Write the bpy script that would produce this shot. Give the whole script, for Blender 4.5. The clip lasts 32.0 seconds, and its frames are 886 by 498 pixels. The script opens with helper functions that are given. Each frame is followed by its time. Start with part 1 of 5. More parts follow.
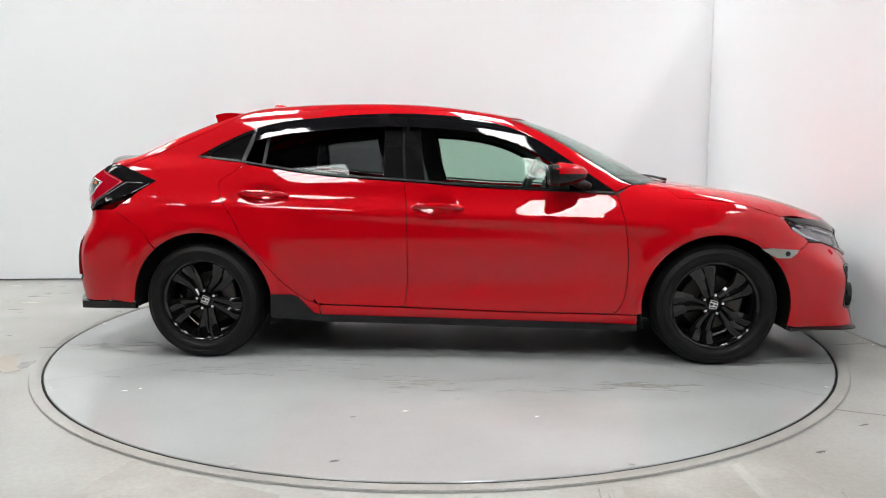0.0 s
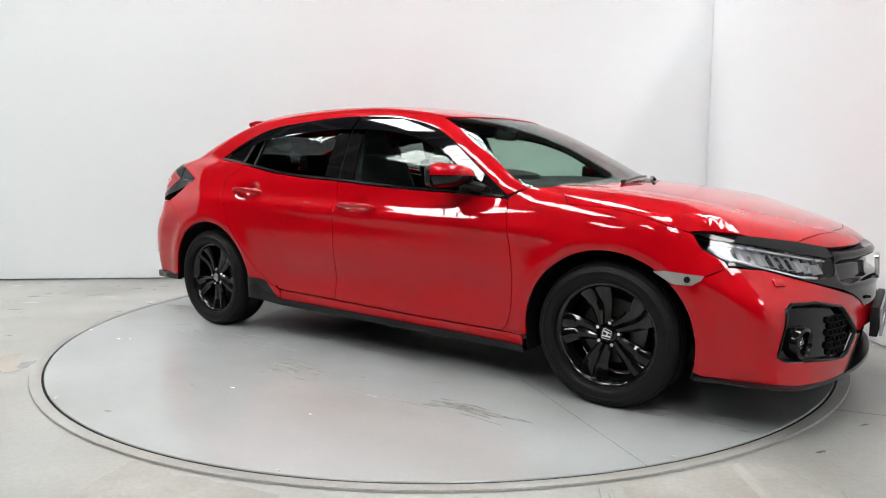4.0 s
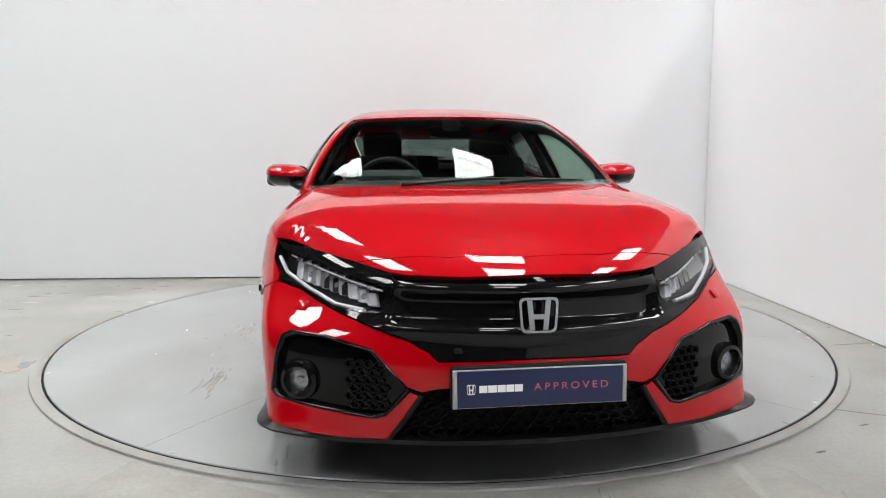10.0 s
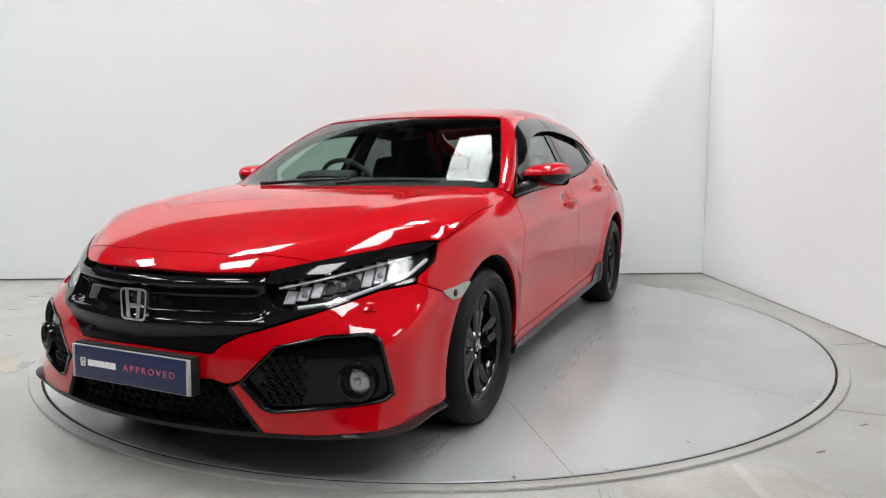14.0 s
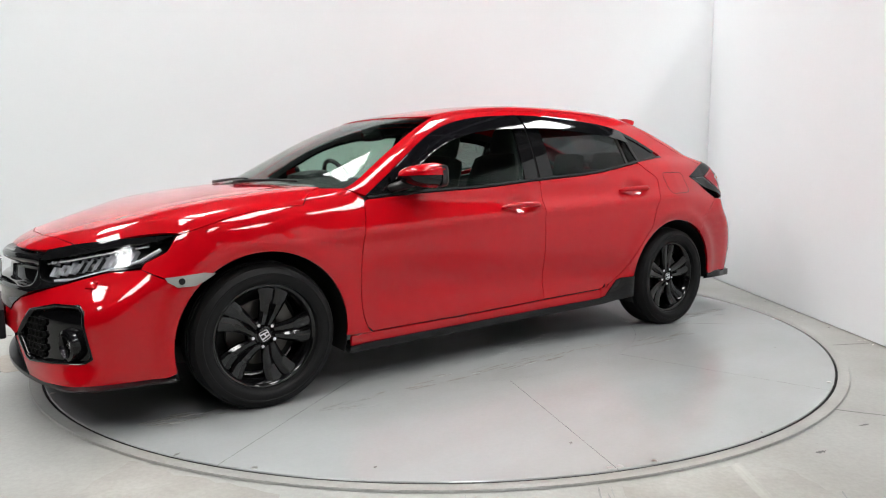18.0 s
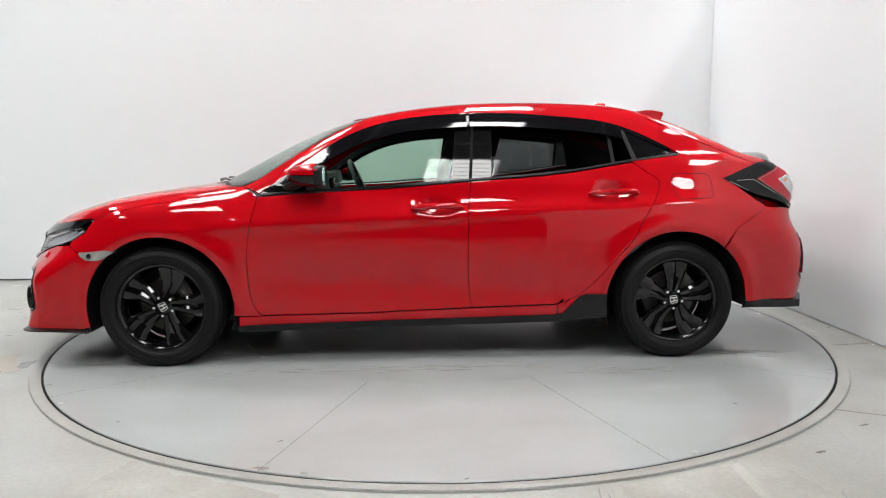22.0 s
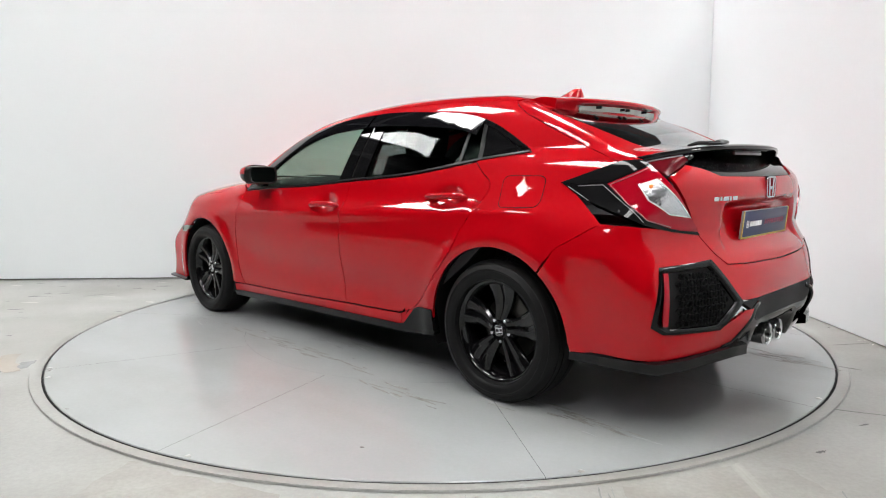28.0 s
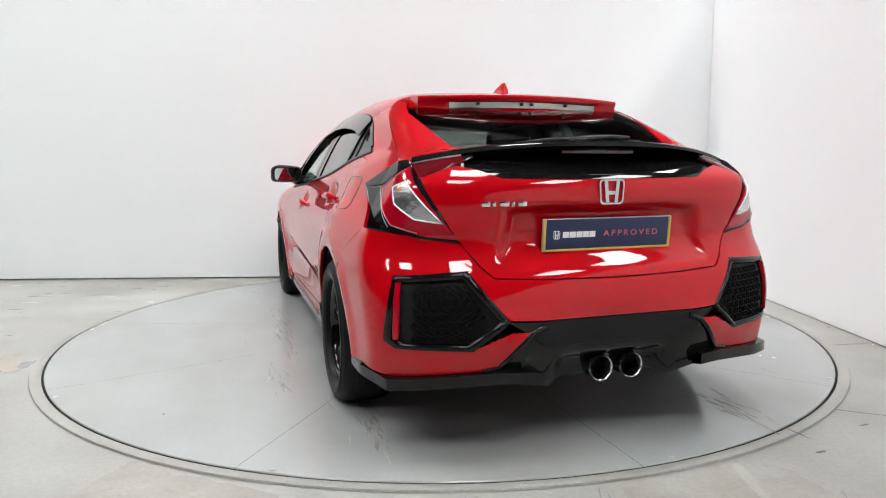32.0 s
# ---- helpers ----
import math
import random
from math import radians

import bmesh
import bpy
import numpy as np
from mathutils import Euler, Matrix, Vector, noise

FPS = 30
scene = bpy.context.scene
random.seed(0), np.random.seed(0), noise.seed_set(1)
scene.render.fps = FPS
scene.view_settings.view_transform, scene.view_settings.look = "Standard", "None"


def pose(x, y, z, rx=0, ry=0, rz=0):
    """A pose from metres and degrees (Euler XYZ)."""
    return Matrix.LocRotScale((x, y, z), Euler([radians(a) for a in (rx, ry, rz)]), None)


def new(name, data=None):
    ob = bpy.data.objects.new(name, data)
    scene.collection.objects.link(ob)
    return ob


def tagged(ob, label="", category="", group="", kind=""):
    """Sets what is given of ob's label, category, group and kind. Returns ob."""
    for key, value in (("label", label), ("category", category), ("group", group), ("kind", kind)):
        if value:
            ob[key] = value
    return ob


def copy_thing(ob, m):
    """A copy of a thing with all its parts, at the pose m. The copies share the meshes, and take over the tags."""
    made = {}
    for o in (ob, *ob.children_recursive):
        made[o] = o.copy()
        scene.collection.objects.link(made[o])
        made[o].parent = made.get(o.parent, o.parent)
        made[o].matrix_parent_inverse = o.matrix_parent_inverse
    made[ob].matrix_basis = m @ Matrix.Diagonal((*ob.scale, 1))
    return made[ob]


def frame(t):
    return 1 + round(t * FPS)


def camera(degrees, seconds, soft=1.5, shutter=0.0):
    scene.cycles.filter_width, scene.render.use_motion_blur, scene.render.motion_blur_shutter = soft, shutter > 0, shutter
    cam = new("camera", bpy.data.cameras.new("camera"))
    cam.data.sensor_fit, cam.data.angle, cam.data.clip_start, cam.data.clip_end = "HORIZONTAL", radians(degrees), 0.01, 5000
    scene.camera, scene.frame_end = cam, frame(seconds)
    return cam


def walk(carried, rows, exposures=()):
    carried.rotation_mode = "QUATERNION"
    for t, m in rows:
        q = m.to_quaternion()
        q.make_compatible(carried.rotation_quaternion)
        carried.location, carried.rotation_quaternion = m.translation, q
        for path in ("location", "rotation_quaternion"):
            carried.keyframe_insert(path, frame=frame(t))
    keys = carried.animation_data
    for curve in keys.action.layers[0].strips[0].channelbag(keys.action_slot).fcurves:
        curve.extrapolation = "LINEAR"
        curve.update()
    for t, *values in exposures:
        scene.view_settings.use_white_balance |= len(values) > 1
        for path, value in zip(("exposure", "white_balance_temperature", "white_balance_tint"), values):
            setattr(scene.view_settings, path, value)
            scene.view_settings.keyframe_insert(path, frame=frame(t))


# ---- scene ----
# ---- camera: on a stand, still ----
cam = camera(67.15, 32.0, soft=1.1)
EYE = pose(0, -4.322, 1.017, 90 - 6.878, 0, -.263) @ pose(0, 0, 0, 0, 0, -.259)
walk(cam, [(0.0, EYE), (32.0, EYE)], [(0.0, -.13), (5.0, -.17), (8.0, -.24), (14.0, -.24), (18.0, -.15), (32.0, -.13)])
# the turn of the turntable, seconds and degrees
TURN = [(0, -4.3), (1, -11.8), (2, -19.55), (3, -27.75), (4, -35.8), (5, -44), (6, -52), (7, -59.85), (8, -67.6), (9, -75.3), (10, -83.15), (11, -91.1), (12, -99.2), (13, -107),
        (14, -114.8), (15, -122.65), (16, -130.5), (17, -138.3), (18, -146), (19, -153.95), (20, -161.8), (21, -169.6), (22, -177.35), (23, -185.4), (24, -193.9), (25, -202),
        (26, -209.9), (27, -217.7), (28, -225.2), (29, -232.9), (29.5, -236.8), (30, -240), (30.5, -242.45), (31, -245.1), (31.5, -248.2), (32, -252.2)]
AXLE = (.129, .007)  # where the car stands on the turntable
# ---- light: skylights and lamps in a dark hall roof, above white partition walls ----
world = bpy.data.worlds.new("world")
scene.world = world
world.use_nodes = True
world.node_tree.nodes["Background"].inputs["Color"].default_value = (.8, .85, .9, 1)
world.node_tree.nodes["Background"].inputs["Strength"].default_value = .05
# ---- materials ----
def material(name, color, rough=.5, metal=0.0, coat=0.0, bump=0.0, scale=40.0, vary=0.0, vary_scale=3.0, spec=.5, emit=None, strength=0.0):
    """A surface with grain and larger stains: bump and roughness at the fine scale, colour at both."""
    m = bpy.data.materials.new(name)
    m.use_nodes = True
    nt = m.node_tree
    b = nt.nodes["Principled BSDF"]
    b.inputs["Base Color"].default_value = (*color, 1)
    b.inputs["Roughness"].default_value = rough
    b.inputs["Metallic"].default_value = metal
    b.inputs["Coat Weight"].default_value = coat
    b.inputs["Coat Roughness"].default_value = .008
    b.inputs["Coat IOR"].default_value = 1.47
    b.inputs["Specular IOR Level"].default_value = spec
    if emit:
        b.inputs["Emission Color"].default_value = (*emit, 1)
        b.inputs["Emission Strength"].default_value = strength
    if bump or vary:
        tc = nt.nodes.new("ShaderNodeTexCoord")
    if vary:
        big, fine = nt.nodes.new("ShaderNodeTexNoise"), nt.nodes.new("ShaderNodeTexNoise")
        big.inputs["Scale"].default_value, fine.inputs["Scale"].default_value = vary_scale, scale
        big.inputs["Detail"].default_value = fine.inputs["Detail"].default_value = 6
        mix, ramp = nt.nodes.new("ShaderNodeMath"), nt.nodes.new("ShaderNodeMapRange")
        mix.operation = "ADD"
        ramp.inputs["From Min"].default_value, ramp.inputs["From Max"].default_value = .6, 1.4
        ramp.inputs["To Min"].default_value, ramp.inputs["To Max"].default_value = 1 - vary, 1 + vary
        tint = nt.nodes.new("ShaderNodeMix")
        tint.data_type, tint.blend_type = "RGBA", "MULTIPLY"
        tint.inputs["Factor"].default_value = 1
        tint.inputs[6].default_value = (*color, 1)
        for n in (big, fine):
            nt.links.new(tc.outputs["Object"], n.inputs["Vector"])
        nt.links.new(big.outputs["Fac"], mix.inputs[0])
        nt.links.new(fine.outputs["Fac"], mix.inputs[1])
        nt.links.new(mix.outputs[0], ramp.inputs["Value"])
        nt.links.new(ramp.outputs[0], tint.inputs[7])
        nt.links.new(tint.outputs[2], b.inputs["Base Color"])
    if bump:
        n, bp = nt.nodes.new("ShaderNodeTexNoise"), nt.nodes.new("ShaderNodeBump")
        n.inputs["Scale"].default_value, n.inputs["Detail"].default_value = scale, 4
        bp.inputs["Strength"].default_value, bp.inputs["Distance"].default_value = bump, .004
        nt.links.new(tc.outputs["Object"], n.inputs["Vector"])
        nt.links.new(n.outputs["Fac"], bp.inputs["Height"])
        nt.links.new(bp.outputs[0], b.inputs["Normal"])
    return m


def glass(name, tint, gloss=.04, rough=0.0, rim=1.0):
    """A thin pane: it lets light through in its tint and mirrors more at a flat angle."""
    m = bpy.data.materials.new(name)
    m.use_nodes = True
    nt = m.node_tree
    nt.nodes.remove(nt.nodes["Principled BSDF"])
    out = nt.nodes["Material Output"]
    clear, mirror, mix, face, power, scale = (nt.nodes.new(k) for k in ("ShaderNodeBsdfTransparent", "ShaderNodeBsdfGlossy", "ShaderNodeMixShader", "ShaderNodeLayerWeight", "ShaderNodeMath", "ShaderNodeMath"))
    clear.inputs["Color"].default_value = (*tint, 1)
    mirror.inputs["Roughness"].default_value = rough
    mirror.inputs["Color"].default_value = (1, 1, 1, 1)
    face.inputs["Blend"].default_value = .5
    power.operation, scale.operation = "POWER", "MULTIPLY_ADD"
    power.inputs[1].default_value = 5
    scale.inputs[1].default_value, scale.inputs[2].default_value = rim * (1 - gloss), gloss
    nt.links.new(face.outputs["Facing"], power.inputs[0])
    nt.links.new(power.outputs[0], scale.inputs[0])
    nt.links.new(scale.outputs[0], mix.inputs[0])
    nt.links.new(clear.outputs[0], mix.inputs[1])
    nt.links.new(mirror.outputs[0], mix.inputs[2])
    nt.links.new(mix.outputs[0], out.inputs["Surface"])
    return m


RED = material("red_paint", (.44, .0005, .005), rough=.4, coat=1.0, spec=.02)
GLOSS_BLACK = material("gloss_black", (.006, .006, .0065), rough=.045, spec=.32)
PIANO_BLACK = material("piano_black_plastic", (.004, .004, .0045), rough=.10, spec=.26)
SATIN_BLACK = material("satin_black", (.006, .006, .0065), rough=.3, bump=.05, scale=300, spec=.3)
MATT_BLACK = material("matt_black_plastic", (.012, .012, .0125), rough=.55, bump=.15, scale=400, spec=.18)
SEAL = material("black_rubber_seal", (.010, .010, .010), rough=.7, spec=.1)
RUBBER = material("tyre_rubber", (.008, .008, .0083), rough=.5, bump=.1, scale=200, vary=.2, vary_scale=8, spec=.16)
ALLOY = material("gloss_black_alloy", (.004, .004, .0045), rough=.1)
CHROME = material("chrome", (.80, .81, .83), rough=.16, metal=1)
STEEL = material("brushed_steel", (.32, .31, .30), rough=.35, metal=1, bump=.1, scale=150)
CAST = material("cast_iron", (.09, .085, .08), rough=.5, metal=.8)
MIRROR = material("mirror_glass", (.85, .87, .88), rough=.01, metal=1)
GREEN_GLASS = glass("green_tint_glass", (.78, .88, .83), gloss=.014)
SCREEN_GLASS = glass("windscreen_glass", (.74, .82, .78), gloss=.005, rim=.6)
DARK_GLASS = glass("privacy_glass", (.50, .525, .525), gloss=.013)
QUARTER_GLASS = glass("dark_quarter_glass", (.16, .165, .165), gloss=.006, rim=.5)
LENS = glass("clear_lens", (.95, .96, .97), gloss=.022, rim=.5)
VISOR_BLACK = material("smoked_acrylic", (.004, .004, .005), rough=.05)
RED_LENS = material("red_lamp_lens", (.34, .002, .012), rough=.08, spec=.5)
SMOKE_LENS = material("smoked_lamp_lens", (.008, .008, .0085), rough=.05, spec=.2)
LAMP_WHITE = material("white_light_guide", (.8, .8, .8), rough=.25)
SMOKE_EDGE = material("smoked_lens_edge", (.30, .30, .31), rough=.2)
SMOKED_RED = material("smoked_red_lens", (.10, .004, .008), rough=.10, spec=.35)
RED_LENS_DARK = material("dark_brake_lens", (.04, .012, .014), rough=.15, coat=.6)
PIPE = material("polished_pipe", (.10, .10, .10), rough=.25, metal=1)
LINER_DARK = material("dark_roof_lining", (.03, .03, .03), rough=.85)
LAMP_SILVER = material("silvered_lamp_plastic", (.66, .66, .68), rough=.12, metal=.1, bump=.5, scale=90)
FACETS = material("faceted_lamp_silver", (.62, .62, .64), rough=.2, metal=.9, bump=1.0, scale=55)
# pale tone that stands in for the bright reflection in the spoiler slot
SLOT_GLEAM = material("pale_slot_gleam", (.55, .53, .50), rough=.15, metal=.6)
MESH_BLACK = material("dull_black_mesh", (.009, .009, .009), rough=.6, spec=.06)
EMBLEM = material("bright_emblem_plating", (.56, .57, .59), rough=.12, metal=1)
PINK_GUIDE = material("pale_pink_light_guide", (.36, .14, .16), rough=.2)
FOG_SILVER = material("bright_fog_reflector", (.50, .51, .53), rough=.16, metal=.75, bump=1.0, scale=70)
AMBER = material("amber_bulb", (.75, .22, .03), rough=.2)
CLEAR_PLASTIC = material("clear_marker_lens", (.30, .29, .275), rough=.2, coat=.6)
NAVY = material("navy_plate_card", (.012, .020, .075), rough=.4, vary=.05)
PLATE_GREY = material("plate_edge_grey", (.38, .38, .38), rough=.5)
YELLOW = material("yellow_plate_edge", (.58, .40, .08), rough=.5)
WHITE_INK = material("white_ink", (.85, .85, .86), rough=.5)
PINK_INK = material("pink_ink", (.55, .09, .16), rough=.5)
FABRIC = material("black_seat_fabric", (.028, .028, .031), rough=.85, bump=.3, scale=500)
TRIM = material("black_dash_plastic", (.022, .022, .024), rough=.55, bump=.1, scale=300)
LINER = material("grey_headlining", (.10, .098, .092), rough=.9, bump=.2, scale=300)
WALL = material("white_painted_wall", (.828, .862, .878), rough=.55, bump=.04, scale=60, vary=.012, vary_scale=.7)
HALL = material("dark_hall_cladding", (.05, .05, .053), rough=.7, vary=.3)
# ---- body shape of the car: one smooth solid, x ahead, y to its left, z up ----
def spline(*knots):
    """A smooth curve through (x, value) knots, flat beyond its ends."""
    xs = np.array([k[0] for k in knots], float)
    ys = np.array([k[1] for k in knots], float)
    h, d = np.diff(xs), np.diff(ys) / np.diff(xs)
    n = len(xs)
    a, b = np.zeros((n, n)), np.zeros(n)  # slopes of the natural cubic
    a[0, :2], b[0] = (2, 1), 3 * d[0]
    a[-1, -2:], b[-1] = (1, 2), 3 * d[-1]
    for i in range(1, n - 1):
        a[i, i - 1:i + 2] = 1 / h[i - 1], 2 / h[i - 1] + 2 / h[i], 1 / h[i]
        b[i] = 3 * (d[i - 1] / h[i - 1] + d[i] / h[i])
    m = np.linalg.solve(a, b)

    def value(x):
        x = np.clip(np.asarray(x, float), xs[0], xs[-1])
        i = np.clip(np.searchsorted(xs, x) - 1, 0, len(xs) - 2)
        h = xs[i + 1] - xs[i]
        t = (x - xs[i]) / h
        return ((1 + 2 * t) * (1 - t) ** 2 * ys[i] + t * (1 - t) ** 2 * h * m[i]
                + t * t * (3 - 2 * t) * ys[i + 1] + t * t * (t - 1) * h * m[i + 1])
    return value


def smax(a, b, k):
    h = np.maximum(k - np.abs(a - b), 0) / k
    return np.maximum(a, b) + h * h * k / 4


def smin(a, b, k):
    return -smax(-a, -b, k)


HALF_WIDTH = spline((-2.3, .83), (-2.0, .862), (-1.7, .886), (-1.35, .895), (-.95, .885), (-.3, .876), (.4, .876), (.95, .886), (1.35, .894), (1.7, .875), (2.0, .858), (2.3, .84))
TUCK = spline((.1, .05), (.2, .032), (.27, .023), (.36, .015), (.52, .003), (.66, 0.0), (.74, .006), (.80, .020), (.86, .050), (.95, .095), (1.05, .150), (1.2, .24))


def BONNET(x):
    u = np.clip(x, .7, 2.35) - 1.5
    return .9036 - .1633 * u - .1255 * u ** 2 - .0638 * u ** 3 + .0114 * u ** 4


NOSE = spline((.1, 2.2), (.16, 2.235), (.25, 2.262), (.36, 2.275), (.46, 2.265), (.56, 2.25), (.66, 2.235), (.72, 2.20), (.8, 2.12))
TAIL = spline((.15, -2.14), (.26, -2.2), (.4, -2.235), (.5, -2.24), (.6, -2.225), (.66, -2.2), (.72, -2.165), (.85, -2.15), (.93, -2.155), (1.0, -2.12), (1.06, -2.03), (1.12, -1.95))
SWEEP = spline((.1, .20), (.2, .26), (.3, .34), (.4, .35), (.5, .38), (.6, .56), (.7, .66), (.8, .66))
ROOF = spline((-2.1, 1.14), (-1.8, 1.235), (-1.55, 1.312), (-1.35, 1.360), (-1.15, 1.387), (-.9, 1.404), (-.45, 1.410), (-.13, 1.394), (.124, 1.362), (.30, 1.331), (.5, 1.282), (.8, 1.19))
BELT = spline((-2.1, .66), (-1.75, .72), (-1.4, .765), (-1.0, .79), (-.4, .80), (.3, .80), (.85, .79), (1.3, .74))
HATCH = spline((.9, -2.13), (1.0, -2.03), (1.07, -1.92), (1.16, -1.735), (1.26, -1.50), (1.33, -1.32), (1.42, -1.05))


def body(p):
    """Signed measure of the body at points p (n, 3): below zero inside."""
    x, ay, z = p[:, 0], np.abs(p[:, 1]), p[:, 2]
    # lower body
    arch = np.exp(-((np.hypot(x - 1.3485, z - .31) - .40) / .05) ** 2) + np.exp(-((np.hypot(x + 1.3485, z - .31) - .41) / .05) ** 2)
    crease = .012 * np.exp(-((z - (.775 - .045 * x)) / .035) ** 2) * np.clip((1.5 - np.abs(x + .2)) / .3, 0, 1)
    scoop = .018 * np.exp(-((z - (.42 + .05 * x)) / .10) ** 2) * np.clip((.95 - np.abs(x)) / .25, 0, 1)
    slim = .028 * np.clip((-x - 1.45) / .35, 0, 1) * np.clip((z - .68) / .2, 0, 1)
    side = ay - (HALF_WIDTH(x) - TUCK(z) * (1 - .35 * np.clip((x - 1.1) / .4, 0, 1)) - slim + .012 * arch * (z > .2) + crease - scoop)
    fold = ay - (.47 + .10 * (1.9 - x))  # the crease, and the soft rise beyond it
    ridge = .035 * (np.sqrt(fold ** 2 + .0001) + fold) - .10 * np.maximum(fold - .08, 0) ** 1.5
    flat_to = np.clip((x - 1.6) / .5, 0, 1)
    drop = .03 + .085 * flat_to * flat_to * (3 - 2 * flat_to)
    ridge = ridge * np.clip((2.15 - x) / .55, 0, 1)
    top = (z - (BONNET(x) - drop * ay ** 2 - .18 * ay ** 6 + ridge)) * .95
    sweep = SWEEP(z)
    nose = (x - (NOSE(z) - sweep * ay ** 2 - .16 * ay ** 8)) * .9
    tail = (TAIL(z) + .17 * ay ** 2 + .22 * ay ** 6 - .028 * np.exp(-((ay - .37) / .13) ** 2 - ((z - .43) / .08) ** 2) - x) * .95
    deck = (z - (1.10 - .05 * ay ** 2)) * .9
    low = smax(smax(smax(side, nose, .06), tail, .09), np.where(x > 0, top, deck), .05)
    # cabin
    wall = (ay - (BELT(x) - .40 * np.maximum(z - .95, -.02) - .42 * np.maximum(z - .95, 0) ** 2)) * .9
    roof = z - (ROOF(x) - .10 * ay ** 2 - .06 * ay ** 4)
    screen = (x - (1.20 - 1.78 * (z - .94) - .36 * np.maximum(z - .94, 0) ** 2 - .52 * ay ** 2)) * .45
    hatch = (HATCH(z) + .20 * ay ** 2 - x) * .5
    cab = np.maximum(smax(smax(wall, roof, .09), smax(screen, hatch, .05), .05), .8 - z)
    return smin(low, cab, .035)


def cast(start, way, reach):
    """Where rays from outside first meet the body; reach is how far in they may look."""
    start, way = np.asarray(start, float), np.asarray(way, float)
    steps = 36
    lo, hi = np.zeros(len(start)), np.full(len(start), float(reach))
    found = np.zeros(len(start), bool)
    prev = lo.copy()
    for k in range(1, steps + 1):
        d = np.full(len(start), reach * k / steps)
        inside = (body(start + d[:, None] * way) < 0) & ~found
        lo, hi = np.where(inside, prev, lo), np.where(inside, d, hi)
        found |= inside
        prev = d
    for _ in range(22):
        mid = (lo + hi) / 2
        inside = body(start + mid[:, None] * way) < 0
        lo, hi = np.where(inside, lo, mid), np.where(inside, mid, hi)
    return start + ((lo + hi) / 2)[:, None] * way


def normal(p, e=.004):
    g = np.stack([body(p + e * a) - body(p - e * a) for a in np.eye(3)], 1)
    return g / np.maximum(np.linalg.norm(g, axis=1), 1e-9)[:, None]


def lift(view, uv):
    """Points of a flat outline, drawn in a view of the car's left half, set on its body."""
    uv = np.asarray(uv, float).reshape(-1, 2)
    u, v, o = uv[:, 0], uv[:, 1], np.zeros(len(uv))
    if view == "side":
        return cast(np.stack([u, o + 1.3, v], 1), np.tile([0, -1, 0], (len(uv), 1)), 1.25)
    if view == "top":
        return cast(np.stack([u, v, o + 1.9], 1), np.tile([0, 0, -1], (len(uv), 1)), 1.5)
    if view == "front":
        return cast(np.stack([o + 2.8, u, v], 1), np.tile([-1, 0, 0], (len(uv), 1)), 2.2)
    if view == "rear":
        return cast(np.stack([o - 2.8, u, v], 1), np.tile([1, 0, 0], (len(uv), 1)), 2.2)
    if view == "bow":
        w = np.stack([-np.cos(u), -np.sin(u), o], 1)
        return cast(np.stack([1.0 + 1.9 * np.cos(u), 1.9 * np.sin(u), v], 1), w, 1.8)
    if view == "stern":
        w = np.stack([np.cos(u), -np.sin(u), o], 1)
        return cast(np.stack([-1.0 - 1.9 * np.cos(u), 1.9 * np.sin(u), v], 1), w, 1.8)
    w = np.stack([o, -np.cos(v), -np.sin(v)], 1)
    return cast(np.stack([u, 1.6 * np.cos(v), .75 + 1.6 * np.sin(v)], 1), w, 1.55)


def flat(view, p):
    """The other way: points of the body as seen in that view."""
    x, y, z = p[:, 0], p[:, 1], p[:, 2]
    if view == "side":
        return np.stack([x, z], 1)
    if view == "top":
        return np.stack([x, y], 1)
    if view in ("front", "rear"):
        return np.stack([y, z], 1)
    if view == "bow":
        return np.stack([np.arctan2(y, x - 1.0), z], 1)
    if view == "stern":
        return np.stack([np.arctan2(y, -x - 1.0), z], 1)
    return np.stack([x, np.arctan2(z - .75, y)], 1)
# ---- mesh tools ----
def mesh_of(name, verts, faces, mats, normals=None, smooth=True):
    me = bpy.data.meshes.new(name)
    me.from_pydata([tuple(map(float, v)) for v in verts], [], faces)
    for m in mats if isinstance(mats, (list, tuple)) else [mats]:
        me.materials.append(m)
    if smooth:
        me.polygons.foreach_set("use_smooth", [True] * len(me.polygons))
    if normals is not None and len(me.vertices) == len(normals):
        me.normals_split_custom_set_from_vertices([tuple(map(float, n)) for n in normals])
    me.update()
    return me


def shaded(name, verts, faces, mat, angle=32):
    """A mesh smooth over its gentle bends and sharp at its edges, faces turned outwards."""
    bm = bmesh.new()
    bv = [bm.verts.new(tuple(map(float, p))) for p in verts]
    for f in faces:
        if len(set(f)) > 2:
            bm.faces.new([bv[i] for i in f])
    bmesh.ops.recalc_face_normals(bm, faces=bm.faces[:])
    return bm_mesh(name, bm, mat, angle=angle)


def part(name, me, parent=None, label="", at=None):
    """Link a mesh (or a bmesh, with its material set) as one object under a thing or a part."""
    ob = new(name, me)
    if parent:
        ob.parent = parent
    if at is not None:
        ob.matrix_basis = at
    if label:
        tagged(ob, label)
    return ob


def bm_mesh(name, bm, mat, smooth=True, angle=40):
    me = bpy.data.meshes.new(name)
    bm.normal_update()
    if smooth:
        for f in bm.faces:
            f.smooth = True
        for e in bm.edges:
            if len(e.link_faces) == 2 and e.calc_face_angle(0) > radians(angle):
                e.smooth = False
    bm.to_mesh(me)
    bm.free()
    for m in mat if isinstance(mat, (list, tuple)) else [mat]:
        me.materials.append(m)
    return me


